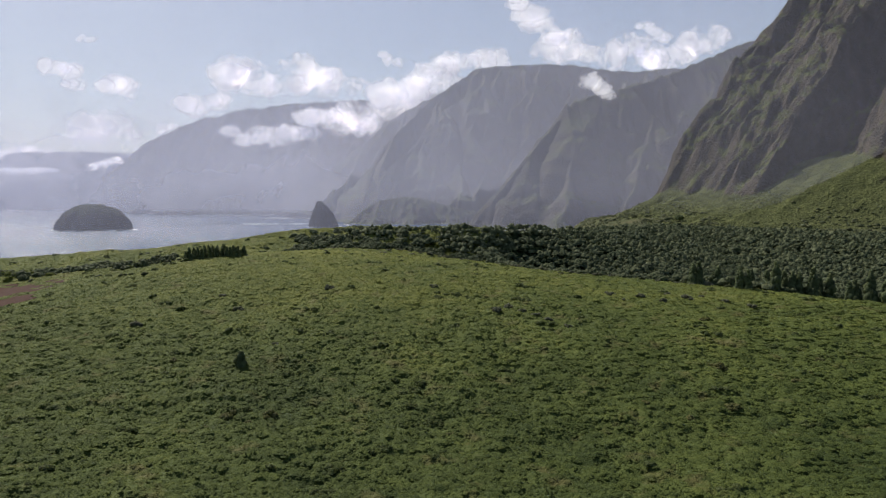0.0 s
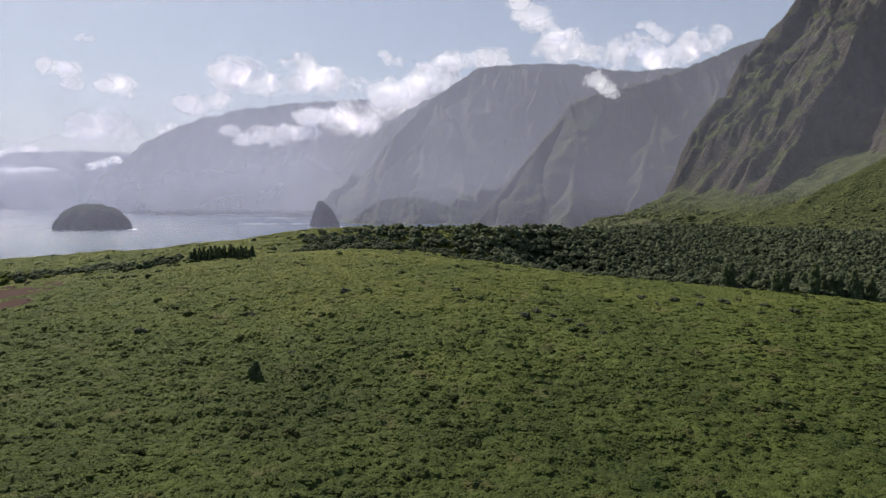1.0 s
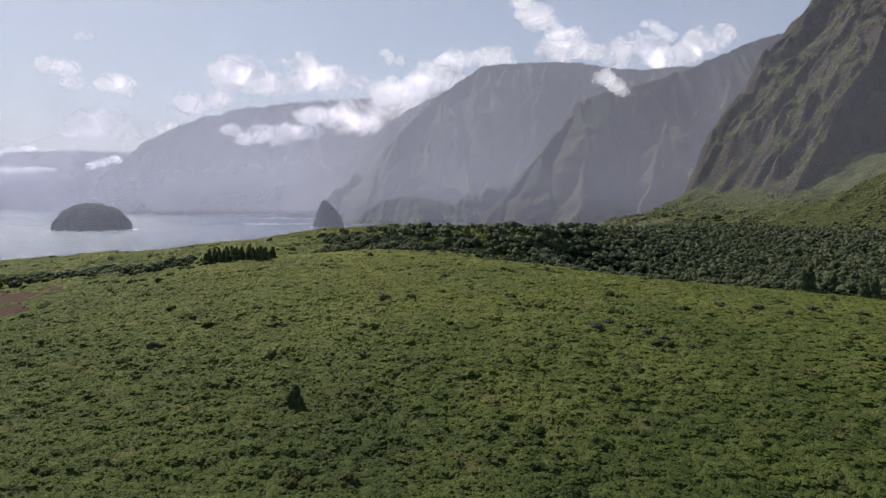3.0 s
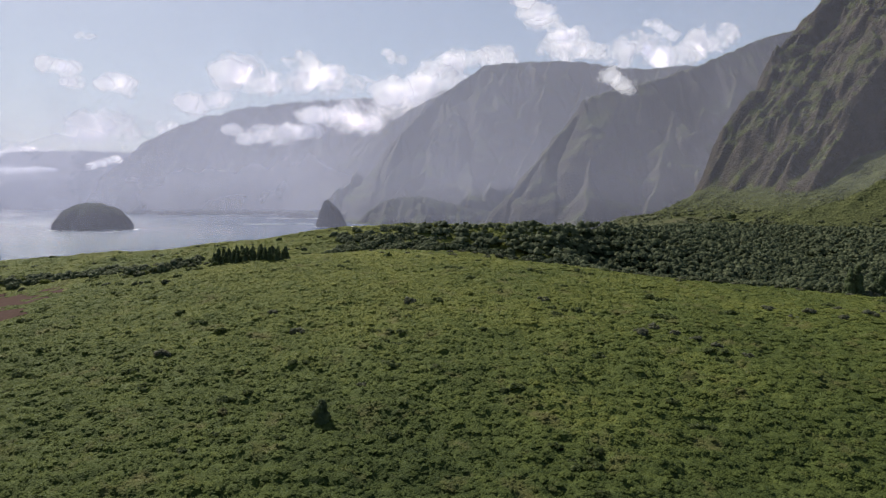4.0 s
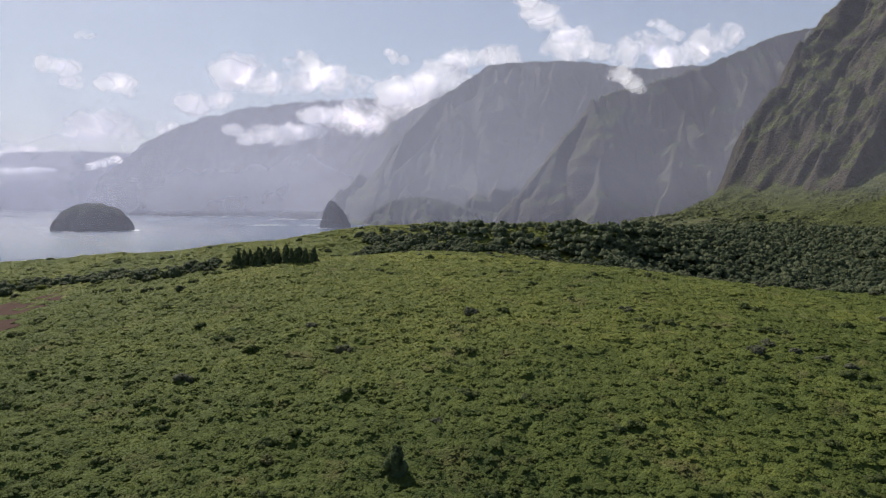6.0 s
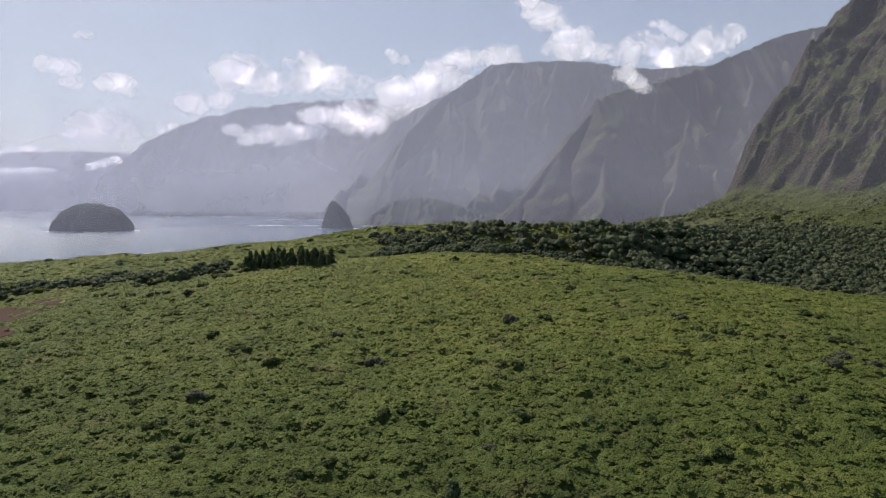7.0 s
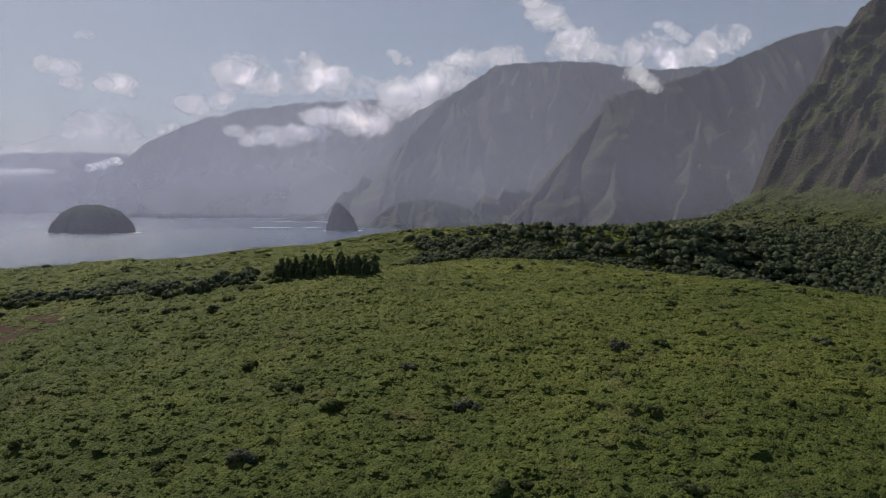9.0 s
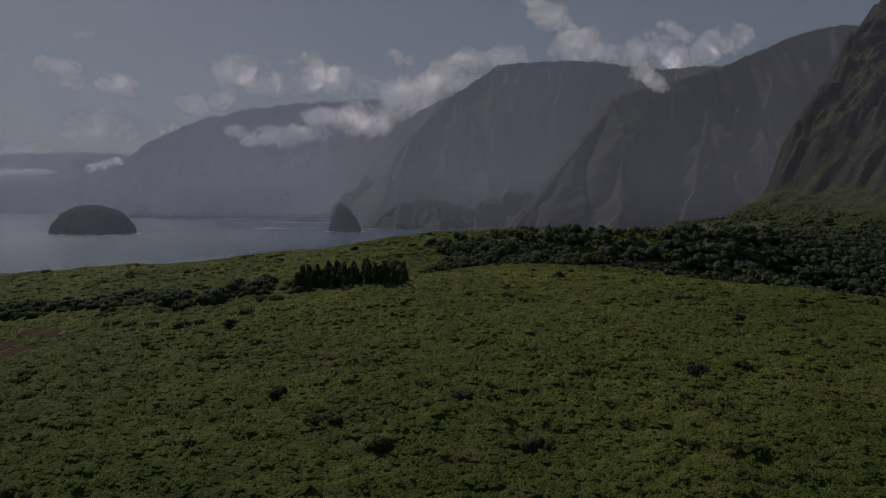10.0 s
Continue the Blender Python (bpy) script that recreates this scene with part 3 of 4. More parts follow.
for px, py, rx, ry in ((118, 125, 42, 20), (136, 152, 24, 15), (212, 153, 44, 27), (190, 232, 76, 36), (425, 132, 60, 46), (462, 155, 50, 38), (345, 195, 34, 26),
                       (535, 138, 55, 42), (600, 150, 62, 40), (300, 228, 26, 14), (388, 178, 26, 20), (40, 272, 70, 18), (1000, 92, 62, 38), (1110, 98, 62, 42), (1165, 108, 66, 30), (1240, 75, 58, 34)):
    cloud(px, py, rx, ry, 4850 + 4 * (px % 9))
cloud(945, 42, 80, 24, 4800, -45)
cloud(1150, 62, 40, 14, 4810, -25, M_wisp)
cloud(690, 112, 26, 14, 4810, -30, M_wisp)
cloud(165, 75, 22, 10, 4810, 0, M_wisp)
cloud(740, 150, 110, 56, 4150, 24)
cloud(830, 110, 80, 34, 4180, 8)
cloud(670, 195, 110, 44, 4160, 20)
cloud(590, 210, 80, 30, 4140, -4)
cloud(490, 240, 84, 26, 4050, 5)
cloud(408, 234, 24, 18, 4040, -30, M_wisp)
cloud(190, 289, 34, 11, 4200, 12)
cloud(35, 303, 70, 10, 4600, 2)
cloud(1055, 156, 44, 22, 2080, -32, M_near_cloud)


# ---- leaves ----
def leaf_quads(centres, normals, size, gen, stray=0.24):
    """Small bent leaf sprays at the centres, facing roughly along the normals."""
    n = len(centres)
    d = normals + gen.normal(0, stray, (n, 3))
    d /= np.linalg.norm(d, axis=1)[:, None]
    a = np.cross(d, gen.normal(0, 1, (n, 3)))
    a /= np.linalg.norm(a, axis=1)[:, None]
    b = np.cross(d, a)
    la, lb = (size * gen.uniform(0.65, 1.1, n))[:, None], (size * gen.uniform(0.5, 0.9, n))[:, None]
    bend = d * (size * gen.uniform(0.05, 0.4, n))[:, None]
    v = np.stack([centres - a * la - bend, centres - b * lb + 0.15 * a * la, centres + a * la - bend, centres + b * lb - 0.15 * a * la], 1)
    return v.reshape(-1, 3), np.arange(4 * n).reshape(n, 4)


def dome_points(n, gen):
    """Unit directions over an upper half and a little below."""
    z = gen.uniform(-0.12, 1, n)
    p = gen.uniform(0, 2 * np.pi, n)
    r = np.sqrt(1 - z * z)
    return np.stack([r * np.cos(p), r * np.sin(p), z], 1)


EYE_END = np.array([METRES * -0.4911, METRES * 0.8703])


def nearest(x, y):
    """How near the way comes to a place on the land."""
    along = np.clip((x * EYE_END[0] + y * EYE_END[1]) / (EYE_END @ EYE_END), 0, 1)
    return np.hypot(x - along * EYE_END[0], y - along * EYE_END[1])


SIDES = 7
_ring = np.arange(SIDES) * 2 * np.pi / SIDES
LUMP_V = np.concatenate([[[0, 0, 1.0]], np.stack([0.74 * np.cos(_ring), 0.74 * np.sin(_ring), np.full(SIDES, 0.62)], 1),
                         np.stack([1.0 * np.cos(_ring + 0.45), 1.0 * np.sin(_ring + 0.45), np.full(SIDES, -0.12)], 1),
                         np.stack([0.72 * np.cos(_ring), 0.72 * np.sin(_ring), np.full(SIDES, -0.75)], 1)])
_k = np.arange(SIDES)
_n = (_k + 1) % SIDES
LUMP_F = np.concatenate([np.stack([0 * _k, 1 + _k, 1 + _n], 1)]
                        + [np.concatenate([np.stack([o + _k, o + SIDES + _k, o + _n], 1), np.stack([o + _n, o + SIDES + _k, o + SIDES + _n], 1)]) for o in (1, 1 + SIDES)])


def lumps(c, r, h, gen, rough=0.16, low=False):
    """Many small uneven leafy domes: centres c, radii r, heights h."""
    n, k = len(c), len(LUMP_V) - SIDES * low
    turn = gen.uniform(0, 2 * np.pi, n)
    v = LUMP_V[None, :k] * (1 + gen.normal(0, rough, (n, k, 1)))
    cs, sn = np.cos(turn)[:, None], np.sin(turn)[:, None]
    sx, sy = gen.uniform(0.8, 1.3, n)[:, None], gen.uniform(0.8, 1.15, n)[:, None]
    x = (v[..., 0] * cs - v[..., 1] * sn) * r[:, None] * sx
    y = (v[..., 0] * sn + v[..., 1] * cs) * r[:, None] * sy
    out = np.stack([c[:, :1] + x, c[:, 1:2] + y, c[:, 2:] + v[..., 2] * h[:, None]], -1).reshape(-1, 3)
    f = (LUMP_F[None, :SIDES * (3 if low else 5)] + (np.arange(n) * k)[:, None, None]).reshape(-1, 3)
    return out, f


def tufts(c, r, h, gen):
    """Small ragged leafy mounds: an apex and a torn rim of six."""
    n = len(c)
    g = np.arange(6) * np.pi / 3 + gen.uniform(0, 2 * np.pi, (n, 1)) + gen.normal(0, 0.22, (n, 6))
    reach = r[:, None] * gen.uniform(0.6, 1.35, (n, 6))
    rim = np.stack([c[:, :1] + reach * np.cos(g), c[:, 1:2] + reach * np.sin(g), c[:, 2:] - 0.1 + h[:, None] * gen.uniform(-0.3, 0.3, (n, 6))], -1)
    top = c + np.stack([gen.normal(0, 0.25, n) * r, gen.normal(0, 0.25, n) * r, h], 1)
    v = np.concatenate([top[:, None], rim], 1).reshape(-1, 3)
    k = np.arange(6)
    f = np.stack([0 * k, 1 + k, 1 + (k + 1) % 6], 1)[None] + (7 * np.arange(n))[:, None, None]
    return v, f.reshape(-1, 3)


def sprays(c, r, h, size, per, gen, stray=0.24):
    """Leaf sprays that stand out from the domes, so that their outline is ragged."""
    i = np.repeat(np.arange(len(c)), per)
    d = dome_points(len(i), gen)
    p = c[i] + d * np.stack([r[i], r[i], h[i]], 1) * gen.uniform(0.95, 1.22, len(i))[:, None]
    return leaf_quads(p, d, np.broadcast_to(size, len(c))[i], gen, stray)


def foliage(name, c, r, h, size, per, material, gen, rough=0.16, low=False):
    """Domes and the leaf sprays over them, in one mesh or (low: False) in two."""
    v1, f1 = lumps(c, r, h, gen, rough, low)
    v2, f2 = sprays(c, r, h, size, per, gen)
    if not low:
        return mesh_of(name, v1, f1, material, True), mesh_of("leaf_sprays", v2, f2, material)
    f2 = np.concatenate([f2[:, [0, 1, 2]], f2[:, [0, 2, 3]]]) + len(v1)
    me = mesh_of(name, np.concatenate([v1, v2]), np.concatenate([f1, f2]), material)
    smooth = np.zeros(len(f1) + len(f2), bool)
    smooth[:len(f1)] = True
    me.polygons.foreach_set("use_smooth", smooth)
    return me


def seen(x, y, pad=25.0):
    """The stretch of land that lies ahead of the way, with a margin."""
    a = (np.abs(x) < 0.70 * y + pad)
    b = (np.abs(x - EYE_END[0]) < 0.70 * (y - EYE_END[1]) + pad)
    return (a | b) & (y > 125)


def bare(x, y):
    """Patches of bare red soil."""
    e1 = ((x + 242) / 25) ** 2 + ((y - 372) / 17) ** 2
    e2 = ((x + 224) / 13) ** 2 + ((y - 344) / 8) ** 2
    return np.minimum(e1, e2) + 0.9 * fbm(x / 6, y / 4.5, 4)


def scatter(x0, x1, y0, y1, spacing, gen):
    xs, ys = np.meshgrid(np.arange(x0, x1, spacing), np.arange(y0, y1, spacing))
    x = (xs + gen.uniform(-0.5, 0.5, xs.shape) * spacing).ravel()
    y = (ys + gen.uniform(-0.5, 0.5, xs.shape) * spacing).ravel()
    return x, y


# the thicket on the field: a billowing canopy in plots, with leaf sprays standing out of it
def domes(x, y, salt):
    """Rounded crowns packed side by side, one to a unit cell: 0 in the creases to about 1 on the tops."""
    xi, yi = np.floor(x).astype(int), np.floor(y).astype(int)
    best = np.zeros(np.shape(x))
    for a in (-1, 0, 1):
        for b in (-1, 0, 1):
            ca, cb = xi + a, yi + b
            h = lambda k: _val[_perm[(_perm[(ca + salt) & 511] + cb + 37 * k) & 511]] * 0.5 + 0.5
            r2 = (x - ca - 0.15 - 0.7 * h(1)) ** 2 + (y - cb - 0.15 - 0.7 * h(2)) ** 2
            best = np.maximum(best, (0.45 + 0.55 * h(3)) * np.clip(1 - r2 / 0.46, 0, 1) ** 0.8)
    return best


def canopy_top(x, y):
    bx, by = x + 0.7 * value_noise(x / 3, y / 3 + 7), y + 0.7 * value_noise(x / 3 + 40, y / 3)
    big = 0.8 * domes(bx / 9.5, by / 6.0, 133) + 0.9 * domes(bx / 5.2, by / 3.6, 5) + 0.5 * domes(bx / 2.8 + 9, by / 2.2, 23) + 0.6 * value_noise(bx / 17 + 3, by / 12)
    edge = step(1.0, 4.5, bare(x, y))
    calm = 1.25 - 0.6 * step(230, 380, y)
    return land(x, y) + 0.3 + (0.2 + big * calm) * edge


def shrub_belt(x):
    """The middle line of the dark shrubs below the grassy rim."""
    return np.interp(x, [-320, -255, -235, -211, -181, -160], [406, 414, 421, 410, 395, 404])


def wooded(x, y):
    """Where trees cover the bank, and where they stand in a belt below the rim."""
    y0, y1, _, _ = bank_lines(x)
    hill = (x > -112 + 10 * fbm(y / 8, x / 8, 2)) & (y > y0 - 4) & (y < np.where(x < 50, y1 - 2 - 14 * step(-60, -112, x), y1 + 2))
    belt = (x < -158) & (np.abs(y - shrub_belt(x)) < 9 + 5 * fbm(x / 14, 2.0, 2))
    return hill, belt


def thicket_here(x, y):
    y0, y1, _, _ = bank_lines(x)
    belt = wooded(x, y)[1]
    rim = (x < 46 + 10 * fbm(y / 9, x / 9, 2)) & ~belt
    return seen(x, y) & (bare(x, y) > 1.0) & ((y < y0 - 2) | rim)


PLOT = 24.0
vs, fs, cs, rs, hs, ls, have = [], [], [], [], [], [], 0
for px in np.arange(-492, 340, PLOT):
    for py in np.arange(120, 580, PLOT):
        if not seen(np.array([px, px + PLOT]), np.array([py, py + PLOT]), 30).any():
            continue
        d = max(float(nearest(px + PLOT / 2, py + PLOT / 2)), 130.0)
        n = 32 if d < 230 else 24
        gx1, gy1 = np.meshgrid(np.linspace(px, px + PLOT, n + 1), np.linspace(py, py + PLOT, n + 1))
        ok = thicket_here(gx1, gy1)
        if not ok.any():
            continue
        i = np.arange((n + 1) ** 2).reshape(n + 1, n + 1)
        q = np.stack([i[:-1, :-1], i[:-1, 1:], i[1:, 1:], i[1:, :-1]], -1)[ok[:-1, :-1] & ok[1:, 1:]]
        vs.append(np.stack([gx1, gy1, canopy_top(gx1, gy1)], -1).reshape(-1, 3))
        fs.append(q + have)
        have += (n + 1) ** 2
        gap = 0.92 * (d / 150) ** 0.6
        k = int(PLOT * PLOT / gap ** 2)
        lx, ly = rng.uniform(px, px + PLOT, k), rng.uniform(py, py + PLOT, k)
        m = thicket_here(lx, ly)
        lx, ly = lx[m], ly[m]
        r = gap * np.clip(rng.lognormal(-0.42, 0.34, len(lx)), 0.35, 1.4)
        cs.append(np.stack([lx, ly, canopy_top(lx, ly)], 1))
        rs.append(r)
        hs.append(r * rng.uniform(0.20, 0.60, len(lx)) * np.clip(1.15 - (d - 150) / 190, 0.4, 1.15))
        ls.append(np.full(len(lx), 0.20 * (d / 150) ** 0.7))
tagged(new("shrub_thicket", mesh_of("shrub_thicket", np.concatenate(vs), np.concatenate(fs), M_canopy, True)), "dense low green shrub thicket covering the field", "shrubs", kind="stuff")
c, r, h, leaf = (np.concatenate(a) for a in (cs, rs, hs, ls))
v, f = tufts(c, r, h, rng)
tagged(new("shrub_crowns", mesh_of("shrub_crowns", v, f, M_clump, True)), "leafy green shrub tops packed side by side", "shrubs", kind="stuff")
v, f = sprays(c, r * 0.8, h, leaf, 2, rng, 0.4)
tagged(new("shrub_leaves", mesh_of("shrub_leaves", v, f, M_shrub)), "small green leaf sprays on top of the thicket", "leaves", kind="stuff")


# ---- trees and single shrubs ----
def tree_crown(gen, wide, high, clumps, spread=0.62):
    """Clump centres and radii of a rounded crown."""
    d = dome_points(clumps, gen)
    d[:, 2] = np.abs(d[:, 2])
    c = d * np.array([wide, wide, high]) * spread * gen.uniform(0.75, 1.15, clumps)[:, None]
    r = wide * gen.uniform(0.25, 0.38, clumps) * min(1.0, math.sqrt(15.0 / clumps))
    return c, r


def trunk_mesh(name, r, high, limbs, gen):
    """A tapered trunk with a few limbs."""
    vs, fs = [], []

    def stick(a, b, ra, rb, n=6):
        a, b = np.array(a, float), np.array(b, float)
        w = (b - a) / np.linalg.norm(b - a)
        u = np.cross(w, (0.3, 1.0, 0.2))
        u /= np.linalg.norm(u)
        q = np.cross(w, u)
        o = sum(len(z) for z in vs)
        g = np.arange(n) * 2 * np.pi / n
        ring = lambda p, rr: p + rr * (np.cos(g)[:, None] * u + np.sin(g)[:, None] * q)
        vs.append(np.concatenate([ring(a, ra), ring(b, rb)]))
        i = np.arange(n)
        fs.append(o + np.stack([i, (i + 1) % n, n + (i + 1) % n, n + i], 1))

    stick((0, 0, -3.2), (0.05 * high, 0, high), r, r * 0.45)
    for k in range(limbs):
        g = k * 2.4 + gen.uniform(0, 1)
        z = high * gen.uniform(0.45, 0.85)
        stick((0.03 * high, 0, z), (0.5 * high * math.cos(g), 0.5 * high * math.sin(g), z + 0.35 * high), r * 0.45, r * 0.15, 5)
    return mesh_of(name, np.concatenate(vs), np.concatenate(fs), M_bark, True)


def plant(kind, label, category, crown, trunk, group=""):
    """A plant: an Empty at its base with a trunk and a crown."""
    ob = new(kind)
    part("trunk", trunk, ob, "")
    core = part("crown", crown[0], ob)
    part("leaf_sprays", crown[1], core)
    return tagged(ob, label, category, group)


def place(thing, x, y, size=1.0, turn=0.0, sink=0.0, tall=1.0):
    z = float(land(x, y)) - sink
    thing.matrix_world = pose(x, y, z, 0, 0, turn) @ Matrix.Diagonal((size, size, size * tall, 1))


def spread_out(first, spots, gen, lo, hi, sink=0.0, tall=(0.9, 1.1)):
    """Sets copies of some plants on the spots, the first of them being the plants themselves."""
    for k, (px, py) in enumerate(spots):
        size = gen.uniform(lo, hi)
        src = first[k % len(first)]
        ob = src if k < len(first) else copy_thing(src, Matrix())
        place(ob, px, py, size, gen.uniform(0, 360), sink(px, py) if callable(sink) else sink, gen.uniform(*tall))


def round_tree(seed, material, label, group, wide=3.6, high=4.2, stem=2.6, clumps=12, kind="tree", category="tree", size=0.36, per=22):
    gen = np.random.default_rng(seed)
    c, r = tree_crown(gen, wide, high, clumps)
    c[:, 2] += stem
    return plant(kind, label, category, foliage("crown", c, r, r * 0.9, size, per, material, gen, 0.24),
                 trunk_mesh("trunk", 0.06 * wide + 0.05, stem + high * 0.4, 4, gen), group)


def tall_tree(seed, material, label, group, high=10.0, wide=1.6, kind="conifer", oval=False):
    """A narrow, upright evergreen with drooping sprays."""
    gen = np.random.default_rng(seed)
    n = 26
    t = np.linspace(0.06, 1, n)
    g = gen.uniform(0, 2 * np.pi, n)
    taper = np.sqrt(np.clip(1 - (1.9 * t - 0.85) ** 2, 0.05, 1)) if oval else np.sqrt(np.clip(1.05 - t, 0.02, 1))
    w = wide * taper * gen.uniform(0.4, 0.75, n)
    c = np.stack([w * np.cos(g), w * np.sin(g), t * high * 0.95], 1)
    r = wide * (0.25 + 0.30 * taper if oval else 0.30 + 0.45 * (1 - t)) * gen.uniform(0.8, 1.15, n)
    return plant(kind, label, "tree", foliage("crown", c, r, r * 1.5, 0.30, 22, material, gen, 0.15), trunk_mesh("trunk", 0.16, high * 0.8, 3, gen), group)


pick = np.random.default_rng(21)

# the wooded bank: the trees nearest to the way are single, the rest grow together
x, y = scatter(-900, 1100, -900, 1100, 6.2, rng)
x, y = 0.857 * x - 0.515 * y, 0.515 * x + 0.857 * y + 300 + rng.uniform(-2, 2, len(x))
inside = (x > -460) & (x < 560) & (y > 360) & (y < 900) & seen(x, y, 15)
x, y = x[inside], y[inside]
keep = np.logical_or(*wooded(x, y)) & (bare(x, y) > 1.3)
x, y = x[keep], y[keep]
more_x, more_y = rng.uniform(-115, 60, 420), rng.uniform(440, 560, 420)
keep = wooded(more_x, more_y)[0]
x, y = np.concatenate([x, more_x[keep]]), np.concatenate([y, more_y[keep]])
order = np.argsort(nearest(x, y))
single, rest = order[:295], order[295:]
wood_kinds = [round_tree(100 + k, M_wood, "dark green broadleaf tree on the wooded bank", "trees on the bank", wide=pick.uniform(4.2, 5.4), high=pick.uniform(3.6, 4.6), stem=1.0, clumps=30, size=0.34, per=13) for k in range(6)]
spread_out(wood_kinds, list(zip(x[single], y[single])), pick, 0.65, 1.1, lambda a, b: 0.4 + (2.8 if a < 42 else 0.6) * float(step(30, 7, bank_lines(a)[1] - b)))

cs, rs = [], []
for k in rest:
    cc, rr = tree_crown(rng, rng.uniform(2.4, 7.0), rng.uniform(2.6, 6.6), 8)
    cs.append(cc + (x[k], y[k], float(land(x[k], y[k])) + 2.0 - (2.6 if x[k] < 42 else 0.0) * float(step(30, 7, bank_lines(x[k])[1] - y[k]))))
    rs.append(rr)
c, r = np.concatenate(cs), np.concatenate(rs)
tagged(new("woodland", foliage("woodland", c, r, r * 0.9, 0.55, 7, M_wood, rng, 0.30, True)), "dense dark woodland covering the bank", "trees", kind="stuff")

# narrow evergreens in two groves
ever = [tall_tree(200 + k, M_dark, "narrow dark evergreen tree in a grove", "evergreens in the grove", pick.uniform(7.0, 9.0), pick.uniform(1.5, 2.0)) for k in range(4)]
spots = [(-151 + 0.72 * k + pick.uniform(-0.8, 0.8), 395 + 2.2 * (k % 4) + pick.uniform(-1.5, 1.5)) for k in range(45)]
spread_out(ever, spots, pick, 0.7, 1.05, 0.6)
ever2 = [tall_tree(220 + k, M_dark, "bushy dark evergreen tree at the field's edge", "evergreens at the field edge", pick.uniform(12.5, 15.5), pick.uniform(2.4, 3.2)) for k in range(4)]
spots = [(143 + 4.2 * k + pick.uniform(-2, 2), 376 - 1.55 * k + pick.uniform(-9, 7)) for k in range(26)]
spread_out(ever2, spots, pick, 0.7, 1.1, 0.4)

# a lone dark tree in the field, one far off on the plain
lone = tall_tree(240, M_dark, "lone dark bushy tree standing in the shrub thicket", "", 7.2, 1.9, "bushy_tree", True)
place(lone, -73.8, 242.0, 1.0, 20, 0.3)
far_tree = round_tree(241, M_dark, "single dark round tree on the plain", "", 7.0, 9.0, 3.0, 16, size=0.9)
place(far_tree, 340, 967, 1.0, 0, 0.5 - max(0.0, float(near_high(np.array([340.0]), np.array([967.0]))[0] - land(340, 967))))

# shrubs that stand out of the thicket
dark = [round_tree(260 + k, M_olive, "dark green rounded shrub standing out of the thicket", "dark shrubs", 2.0, 1.7, 0.6, 9, "shrub", "shrub", 0.22, 22) for k in range(4)]
spots = [(-44.5, 269), (-12.6, 268.4), (-30, 300), (5, 283), (58, 255), (-8, 231), (22, 246), (-62, 288), (-127, 262), (-118, 300), (-140, 322), (-96, 352), (-20, 345), (-52, 372),
         (18, 362), (-88, 391), (-70, 405), (40, 345), (-160, 372), (-150, 392), (-175, 395), (-120, 405), (-98, 418), (-178, 352), (-35, 402), (62, 300), (110, 280), (12, 320), (95, 262), (-10, 214)]
on_thicket = lambda a, b: float(land(a, b) - canopy_top(a, b)) + 1.0
spread_out(dark, spots, pick, 0.9, 1.6, on_thicket, (0.6, 0.9))
spots = []
while len(spots) < 260:
    px, py = pick.uniform(-270, 230), 150 + 310 * pick.random() ** 0.8
    if seen(px, py, 0) and py < bank_lines(px)[0] - 8 and bare(px, py) > 2.0 and fbm(px / 40, py / 25, 2) > pick.uniform(-0.8, 0.9):
        spots.append((px, py))
        if pick.random() < 0.45:
            spots.append((px + pick.uniform(2.5, 4.5), py + pick.uniform(-1.5, 1.5)))
cs, rs = [], []
for px, py in spots:
    cc, rr = tree_crown(pick, pick.uniform(1.3, 2.9), pick.uniform(0.8, 1.3), 11)
    cs.append(cc + (px, py, float(canopy_top(px, py)) - 0.25))
    rs.append(rr)
c, r = np.concatenate(cs), np.concatenate(rs)
tagged(new("low_shrubs", foliage("low_shrubs", c, r, r * 0.8, 0.26, 14, M_olive, pick, 0.24, True)), "low spreading olive-green shrubs in the thicket", "shrubs", kind="stuff")
rim = [round_tree(270 + k, M_wood, "dark green rounded shrub on the grassy rim", "shrubs on the rim", 1.9, 1.5, 0.6, 8, "shrub", "shrub", 0.3, 12) for k in range(3)]
spots = [(pick.uniform(-335, -45), pick.uniform(478, 527)) for k in range(60)]
spread_out(rim, spots, pick, 0.8, 1.5, on_thicket, (0.6, 0.9))
grey = [round_tree(280 + k, M_grey, "dry grey-brown twiggy shrub among the green thicket", "dry shrubs", 1.9, 1.6, 0.6, 8, "shrub", "shrub", 0.2, 22) for k in range(4)]
spots = [(36, 305), (30, 309), (42, 301), (24, 303), (47, 296), (54, 289), (90, 330), (99, 336), (108, 328), (84, 338), (122, 334), (132, 341), (140, 332), (116, 345), (150, 322), (-92, 300),
         (-104, 315), (-56, 327), (-5, 333), (-50, 424), (-62, 428), (-75, 430), (-38, 426), (-20, 432), (2, 428), (20, 420), (44, 412), (70, 398), (-131, 284), (-66, 262)]
spots += [(ex, bank_lines(ex)[0] - pick.uniform(4, 11)) for ex in np.arange(-84, 150, 7.5)]
spread_out(grey, spots, pick, 1.1, 1.9, on_thicket, (0.6, 0.95))
gold = [round_tree(300 + k, M_gold, "yellowish fading shrub among the green thicket", "yellowed shrubs", 2.0, 1.5, 0.5, 8, "shrub", "shrub", 0.22, 22) for k in range(3)]
spots = [(2.7, 198.3), (97, 219.8), (79.5, 212.4), (68, 222), (146, 257), (-60, 203), (-67, 207), (-72, 200), (-54, 207), (128, 240), (40, 262), (-100, 246), (118, 300), (104, 250)]
spread_out(gold, spots, pick, 1.0, 1.8, on_thicket, (0.6, 0.95))

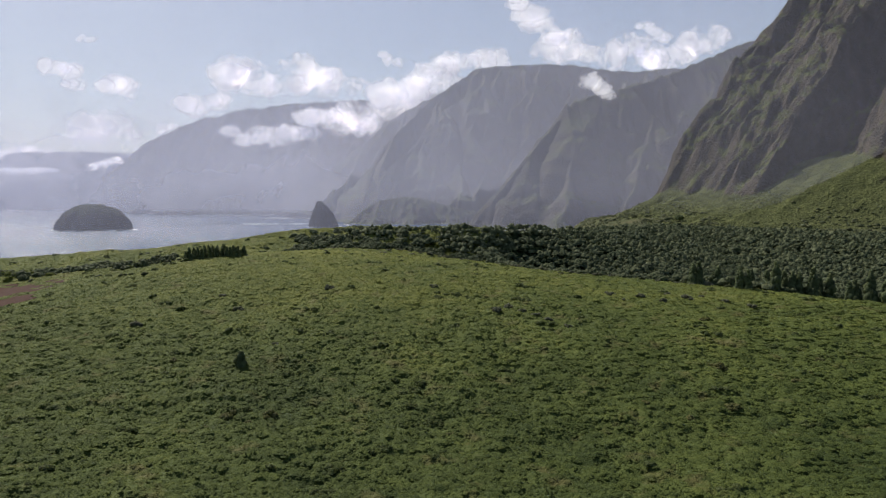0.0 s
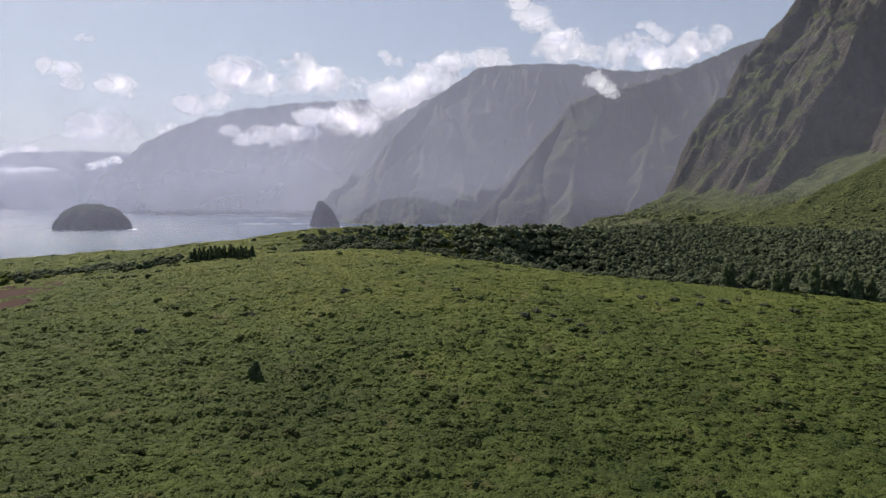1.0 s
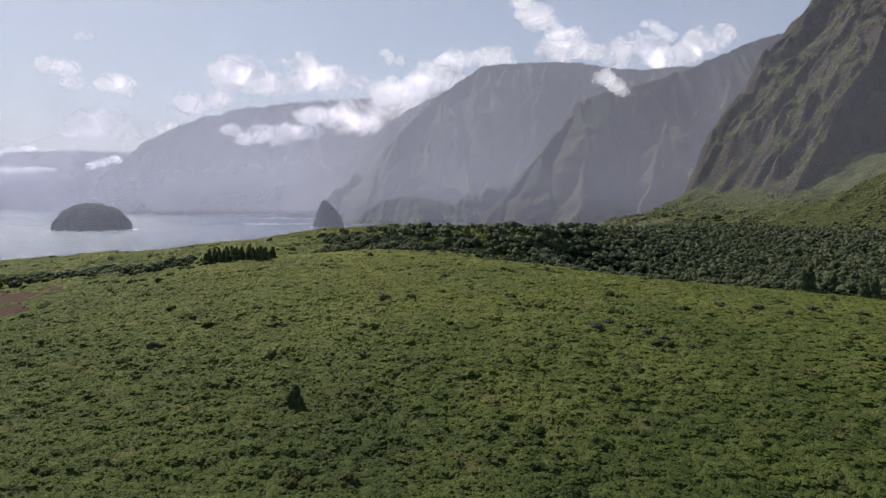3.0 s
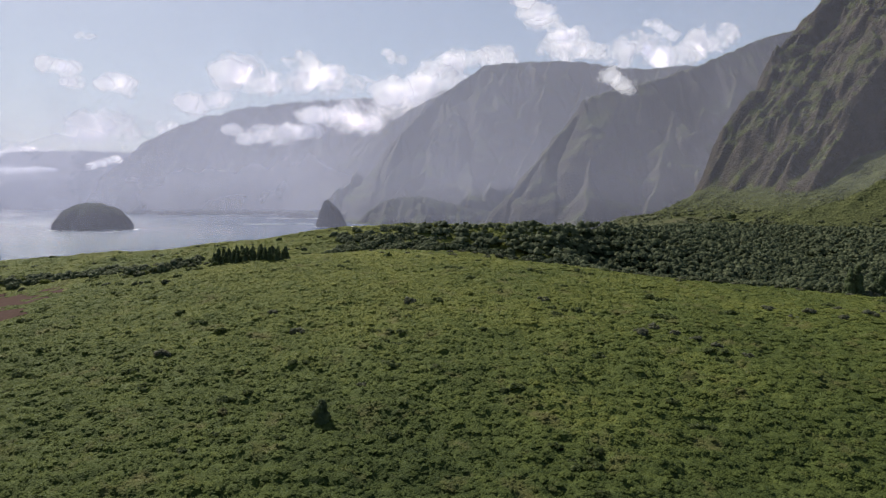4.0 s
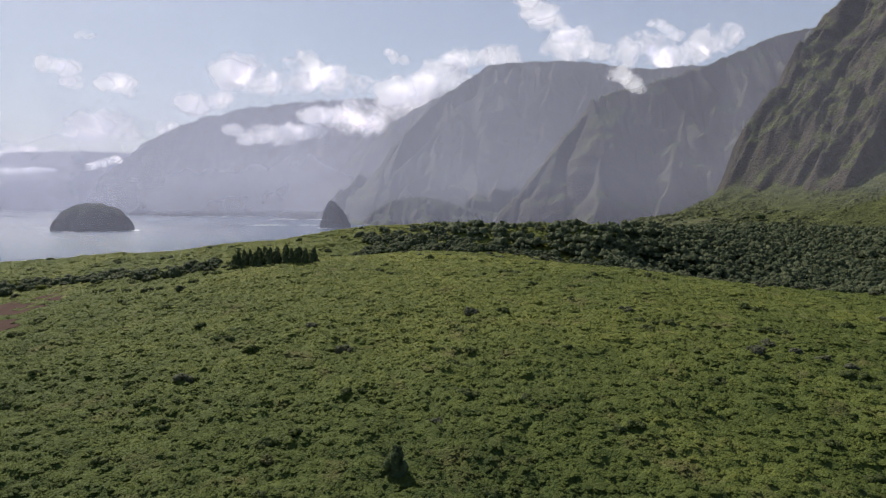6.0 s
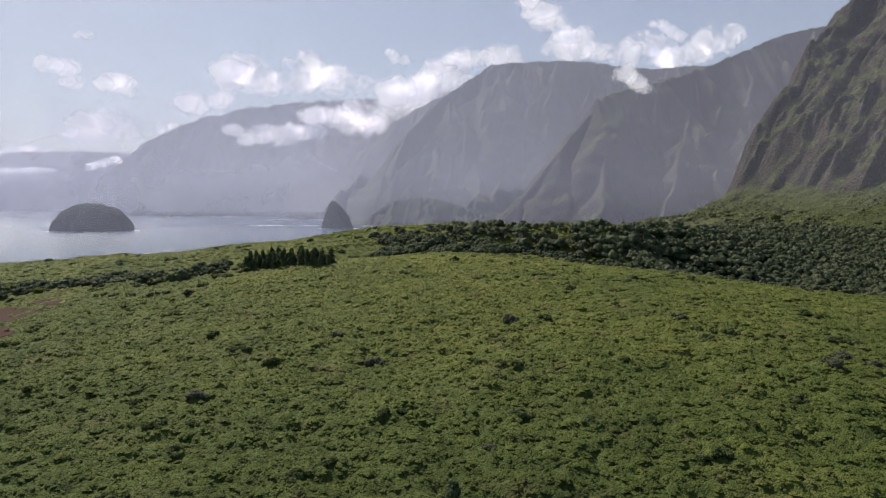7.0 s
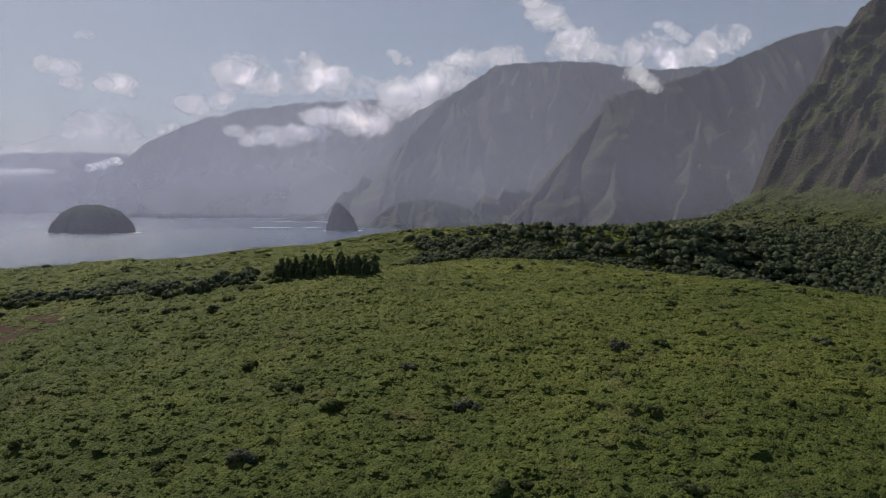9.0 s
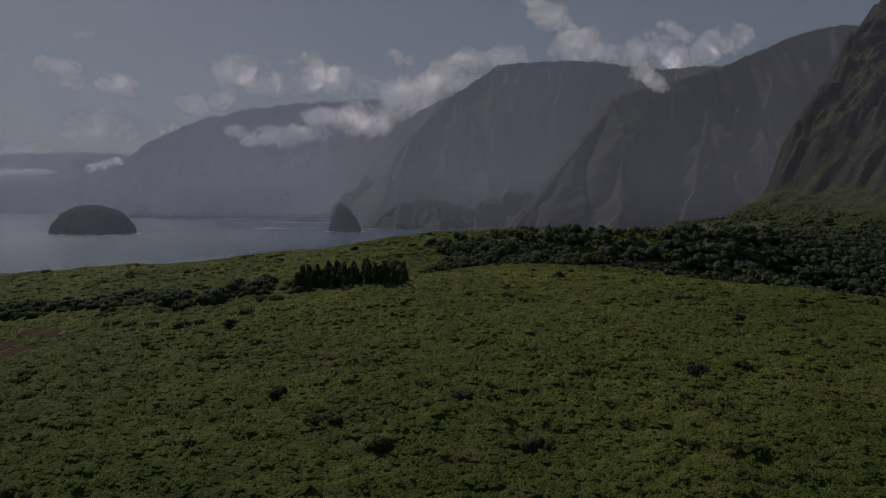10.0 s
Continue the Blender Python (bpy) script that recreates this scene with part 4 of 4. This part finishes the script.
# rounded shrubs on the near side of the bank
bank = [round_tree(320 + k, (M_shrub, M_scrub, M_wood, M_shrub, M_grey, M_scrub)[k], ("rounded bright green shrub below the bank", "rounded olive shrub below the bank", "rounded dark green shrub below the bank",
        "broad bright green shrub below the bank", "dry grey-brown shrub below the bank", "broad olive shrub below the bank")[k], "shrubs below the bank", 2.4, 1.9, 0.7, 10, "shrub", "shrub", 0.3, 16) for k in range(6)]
spots = []
while len(spots) < 125:
    px = pick.uniform(-300, -150)
    py = shrub_belt(px) + pick.normal(0, 7) if len(spots) < 90 else pick.uniform(360, 440)
    if bare(px, py) > 1.6 and not (-154 < px < -112 and py > 392):
        spots.append((px, py))
spread_out(bank, spots, pick, 0.8, 1.7, on_thicket, (0.6, 0.95))

# bare red soil
sx, sy = np.meshgrid(np.arange(-290, -180, 1.0), np.arange(318, 415, 1.0))
m = bare(sx, sy) < 1.25
i = np.arange(sx.size).reshape(sx.shape)
quad = np.stack([i[:-1, :-1], i[:-1, 1:], i[1:, 1:], i[1:, :-1]], -1)[m[:-1, :-1] & m[1:, 1:]]
tagged(new("bare_soil", mesh_of("bare_soil", np.stack([sx, sy, land(sx, sy) + 0.35], -1).reshape(-1, 3), quad, M_soil, True)), "bare patch of reddish-brown soil in the thicket", "soil", kind="structure")

# scrub on the plain and on the foot of the cliffs
x, y = scatter(60, 900, 560, 1300, 5.4, rng)
y0, y1, _, _ = bank_lines(x)
keep = (np.abs(x) < 0.72 * y) & (y > y1 + 4) & (cliff_lines(x, y)[3] < -4) & ((cliff_lines(x, y)[3] < -120) | (rng.random(len(x)) < 0.5)) & (fbm(x / 45, y / 30, 3) > rng.uniform(-0.6, 0.5, len(x))) & (x > 90)
x, y = x[keep], y[keep]
radius = np.clip(rng.lognormal(0.75, 0.45, len(x)), 0.9, 5.0)
radius = radius * (1 - 0.45 * step(0, 30, near_high(x, y) - land(x, y)))
c = np.stack([x, y, np.maximum(land(x, y), near_high(x, y)) + 0.2], 1)
tagged(new("scrub", foliage("scrub", c, radius, radius * 0.5, 0.7, 6, M_scrub, rng, 0.2, True)), "green scrub on the plain below the cliffs", "shrubs", kind="stuff")
